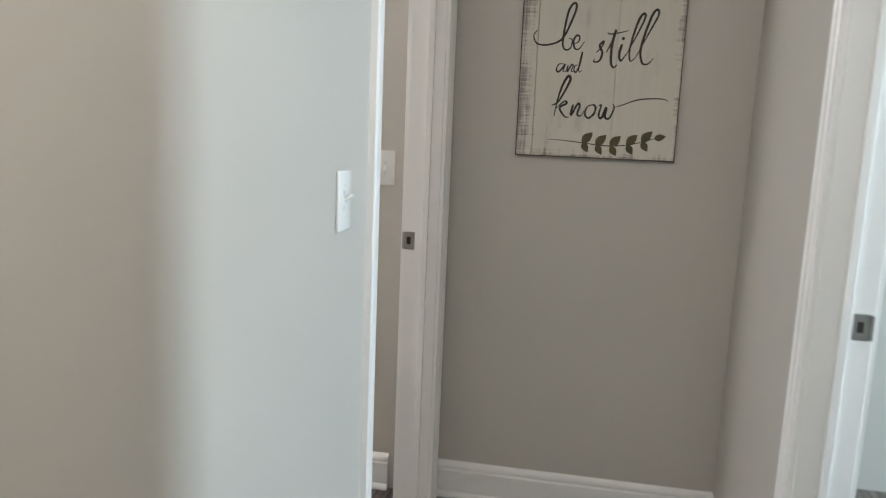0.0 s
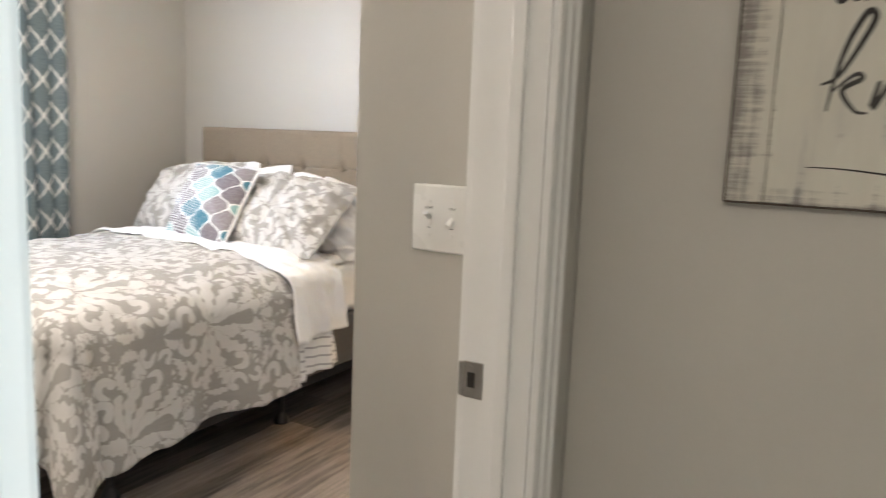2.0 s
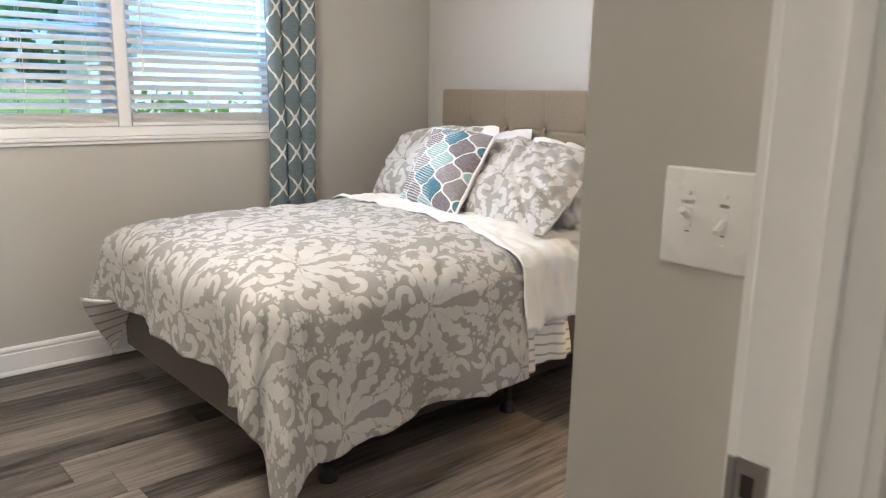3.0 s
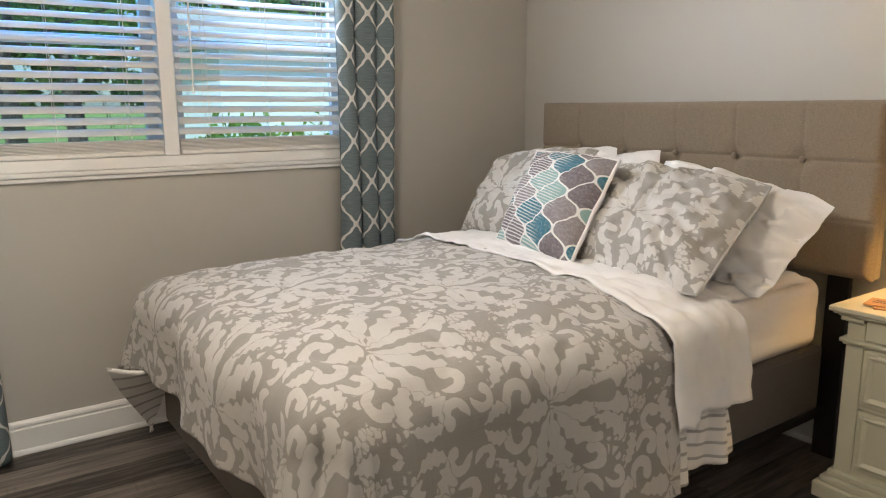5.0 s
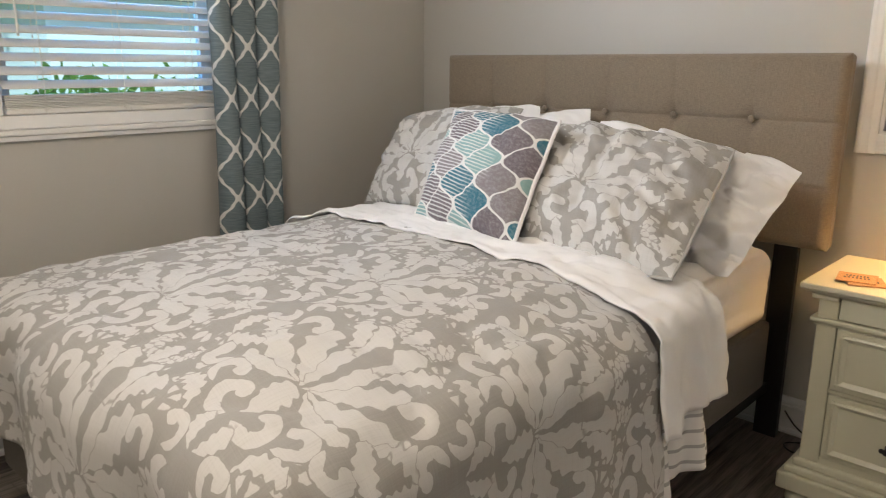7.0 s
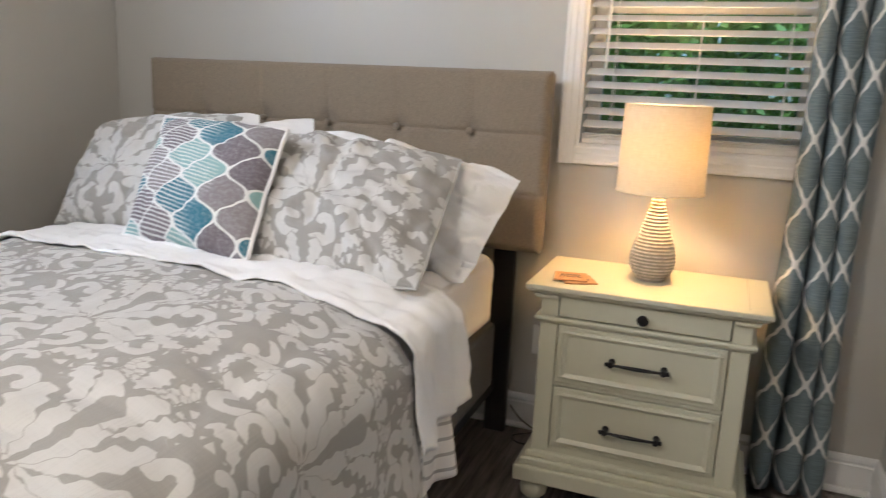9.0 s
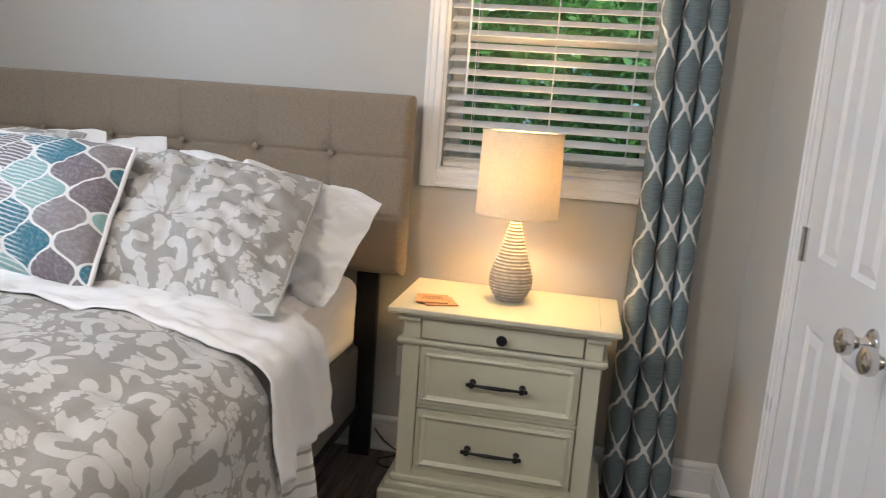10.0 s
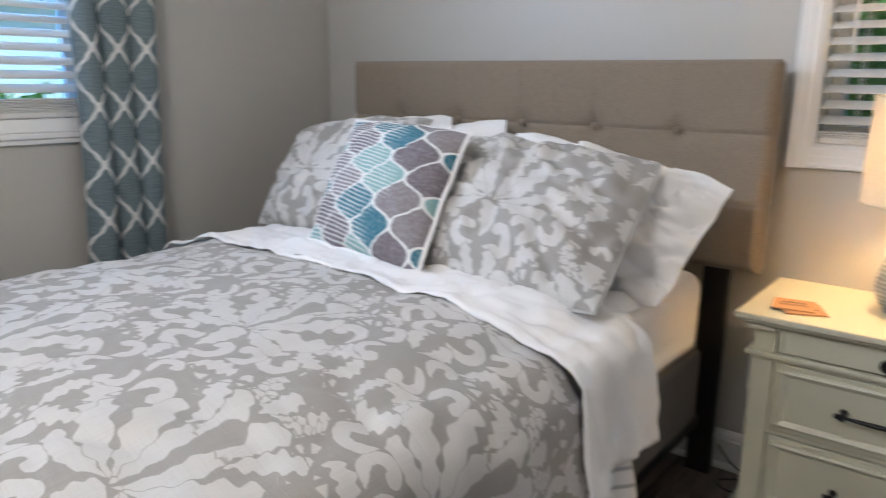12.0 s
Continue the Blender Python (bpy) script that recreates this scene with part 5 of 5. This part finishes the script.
cord = thing("power_cord", (-1.0, 5.44, 0), "thin black power cord lying by the baseboard", "power cord")
pts = [(0.10, 0.02, 0.30), (0.08, 0.02, 0.16), (0.03, 0.0, 0.03), (-0.06, -0.05, 0.006), (-0.02, -0.10, 0.006), (0.05, -0.07, 0.006), (0.03, -0.02, 0.02), (-0.05, 0.01, 0.05), (-0.10, 0.02, 0.10)]
smooth_pts = []
for i in range(len(pts) - 1):
    q0, q1, q2, q3 = (Vector(pts[max(0, min(len(pts) - 1, i + k))]) for k in (-1, 0, 1, 2))
    for k in range(6):
        t = k / 6
        smooth_pts.append(0.5 * ((2 * q1) + (q2 - q0) * t + (2 * q0 - 5 * q1 + 4 * q2 - q3) * t * t + (3 * q1 - q0 - 3 * q2 + q3) * t ** 3))
part("cable", strand(smooth_pts, 0.003, 8), BLACK, cord, smooth=True)
outlet = thing("wall_outlet", (-1.0, NY, 0.36), "white wall outlet plate behind the nightstand", "wall outlet")
part("plate", block(-0.036, 0.036, -0.006, 0, -0.058, 0.058, 0.003), PLATE, outlet)


# ---- outdoors ----
GZ = -0.55
tagged(new("ground", mesh_of("ground", block(-400, 400, -400, 400, GZ - 0.3, GZ), LAWN)), "sunlit green lawn round the house", "lawn", kind="structure")
tagged(new("driveway", mesh_of("driveway", block(-15.5, -8.5, -30, 40, GZ - 0.1, GZ + 0.02), SOIL)), "pale concrete driveway across the lawn", "driveway", kind="structure")


def leaves(rng, centers, spread, count, size):
    """Small bent leaf quads scattered round centres, as one mesh's points and faces."""
    c = centers[rng.integers(0, len(centers), count)] + rng.normal(0, 1, (count, 3)) * spread
    u = rng.normal(0, 1, (count, 3))
    u /= np.linalg.norm(u, axis=1)[:, None]
    w = np.cross(u, rng.normal(0, 1, (count, 3)))
    w /= np.linalg.norm(w, axis=1)[:, None]
    s = (size * rng.uniform(0.6, 1.4, count))[:, None]
    pts = np.stack([c - u * s, c + w * s * 0.45, c + u * s, c - w * s * 0.45], 1).reshape(-1, 3)
    faces = np.arange(count * 4).reshape(-1, 4)
    return pts, faces


def tree(place, height, radius, seed, count, size, mat, label):
    rng = np.random.default_rng(seed)
    base = thing("tree", place, label, "tree", "trees outside")
    trunk = strand([(0.10 * math.sin(k * 0.8), 0.08 * math.cos(k), height * 0.62 * k / 6) for k in range(7)], height * 0.028, 10, 1.0, lambda t: 1.15 - 0.7 * t)
    part("trunk", trunk, BARK, base, smooth=True)
    tips = []
    for k in range(9):
        a, e = 0.7 * k + seed, rng.uniform(0.3, 1.1)
        z0 = height * rng.uniform(0.30, 0.58)
        tip = (radius * 0.8 * math.cos(a), radius * 0.8 * math.sin(a), z0 + radius * 0.8 * e)
        part("limb", strand([(0, 0, z0), (tip[0] * 0.5, tip[1] * 0.5, z0 + (tip[2] - z0) * 0.6), tip], height * 0.010, 7, 1.0, lambda t: 1.2 - t), BARK, base)
        tips.append(tip)
    cents = []
    for tip in tips + [(0, 0, height * 0.85)]:
        for k in range(8):
            cents.append(np.array(tip) + rng.normal(0, radius * 0.30, 3))
    pts, faces = leaves(rng, np.array(cents), radius * 0.13, count, size)
    me = bpy.data.meshes.new("crown")
    me.from_pydata(pts.tolist(), [], faces.tolist())
    me.materials.append(mat)
    part("crown", me, mat, base)


def shrub(place, sx, sy, sz, seed, count, size, mat, label):
    rng = np.random.default_rng(seed)
    base = thing("shrub", place, label, "shrub", "shrubs outside")
    cents = rng.uniform(-1, 1, (160, 3)) * np.array([sx, sy, 1])
    cents[:, 2] = rng.uniform(0.15, 1, 160) ** 0.8 * sz * rng.uniform(0.7, 1.05, 160)
    for k in range(8):
        c = cents[k]
        part("stem", strand([(c[0] * 0.5, c[1] * 0.5, 0), (c[0] * 0.8, c[1] * 0.8, c[2] * 0.5), tuple(c)], 0.018, 6, 1.0, lambda t: 1.2 - t), BARK, base)
    pts, faces = leaves(rng, cents, 0.16, count, size)
    me = bpy.data.meshes.new("foliage")
    me.from_pydata(pts.tolist(), [], faces.tolist())
    me.materials.append(mat)
    part("foliage", me, mat, base)


shrub((-0.7, 8.2, GZ), 2.8, 0.9, 3.6, 11, 30000, 0.048, LEAF_B, "dense leafy green shrub outside the bedroom window")
for k in range(7):
    shrub((-38 - 2 * (k % 2), -16 + 9.5 * k, GZ), 2.5, 5.5, 10.5 + (k % 3), 40 + k, 9000, 0.30, LEAF_A if k % 2 else LEAF_B, "tall belt of leafy trees beyond the houses")
shrub((1.2, 10.2, GZ), 3.4, 0.9, 5.2, 12, 24000, 0.075, LEAF_A, "tall leafy shrub behind the house")
shrub((-3.8, 10.2, GZ), 2.8, 0.9, 5.0, 13, 18000, 0.075, LEAF_B, "bright leafy shrub behind the house")
shrub((-7.0, 6.6, GZ), 0.8, 1.5, 1.55, 14, 7000, 0.06, LEAF_B, "low sunlit shrub beside the driveway")
shrub((-18.5, 0.5, GZ), 0.9, 3.0, 1.5, 15, 7000, 0.08, LEAF_B, "low sunlit hedge across the driveway")
for i, (x, y, h, r) in enumerate(((-15, 19.5, 8.5, 3.0), (-23, 5.0, 9.5, 3.4), (-18.5, -3.0, 8.0, 3.0), (-30, 17, 12, 4.5), (-32, 8, 12, 4.6), (-31, -2, 11, 4.4), (-13.2, 16.5, 7.5, 2.8), (-24, 26, 12, 4.6))):
    tree((x, y, GZ), h, r, 20 + i, 5200, 0.17, LEAF_B, "leafy green tree across the lawn")


def house(place, w, d, h, rise, wallmat, label, turn=0, windows=(-0.32, -0.05, 0.28)):
    base = thing("house", place, label, "house", "houses across the street", turn)
    part("wall", block(-w / 2, w / 2, -d / 2, d / 2, 0, h), wallmat, base)
    bm = bmesh.new()
    vs = [bm.verts.new(p) for p in ((-w / 2 - 0.4, -d / 2 - 0.4, h), (w / 2 + 0.4, -d / 2 - 0.4, h), (w / 2 + 0.4, d / 2 + 0.4, h), (-w / 2 - 0.4, d / 2 + 0.4, h), (-w / 2 - 0.4, 0, h + rise), (w / 2 + 0.4, 0, h + rise))]
    for q in ((0, 1, 5, 4), (3, 4, 5, 2), (0, 4, 3), (1, 2, 5), (0, 3, 2, 1)):
        bm.faces.new([vs[k] for k in q])
    part("roof", bm, ROOF, base)
    for x in (w * k for k in windows):
        win = part("window", block(x - 0.6, x + 0.6, -d / 2 - 0.05, -d / 2 + 0.02, 1.0, 2.2), TRIM, base)
        part("pane", block(x - 0.52, x + 0.52, -d / 2 - 0.06, -d / 2 - 0.045, 1.08, 2.12), DARK, win)
    part("door", block(w * 0.08, w * 0.08 + 0.95, -d / 2 - 0.04, -d / 2 + 0.02, 0.1, 2.15), TRIM, base)


house((-21, 12.5, GZ), 7, 6, 3.3, 1.3, SIDING, "white-sided house with a grey roof across the lawn", 90, (0.36,))
house((-29, -5.5, GZ), 9, 7, 3.0, 2.2, BRICK, "red brick house with a grey roof across the lawn", 90)

# ---- floor planks ----
PW, PL, GAP = 0.178, 1.22, 0.0012


def plank_mesh(length):
    return mesh_of("plank", block(-PW / 2 + GAP / 2, PW / 2 - GAP / 2, GAP / 2, length - GAP / 2, -0.006, 0.0, 0.0008, 1), PLANK)


whole_plank = plank_mesh(PL)
rnd = random.Random(4)
for i in range(int((4.4 - WX) / PW) + 1):
    x = WX - 0.03 + PW * (i + 0.5)
    lo, hi = (SOUTH - 0.05, NY + 0.03) if x < HX0 else (HSOUTH - 0.05, PY + 0.05) if x < RX1 else (-0.35, 3.65)
    y = lo - rnd.uniform(0.1, PL - 0.1)
    while y < hi:
        a, b = max(y, lo), min(y + PL, hi)
        if b - a > 0.03:
            part("plank", whole_plank if b - a > PL - 1e-6 else plank_mesh(b - a), PLANK, floor, at=Matrix.Translation((x, a, 0)))
        y += PL
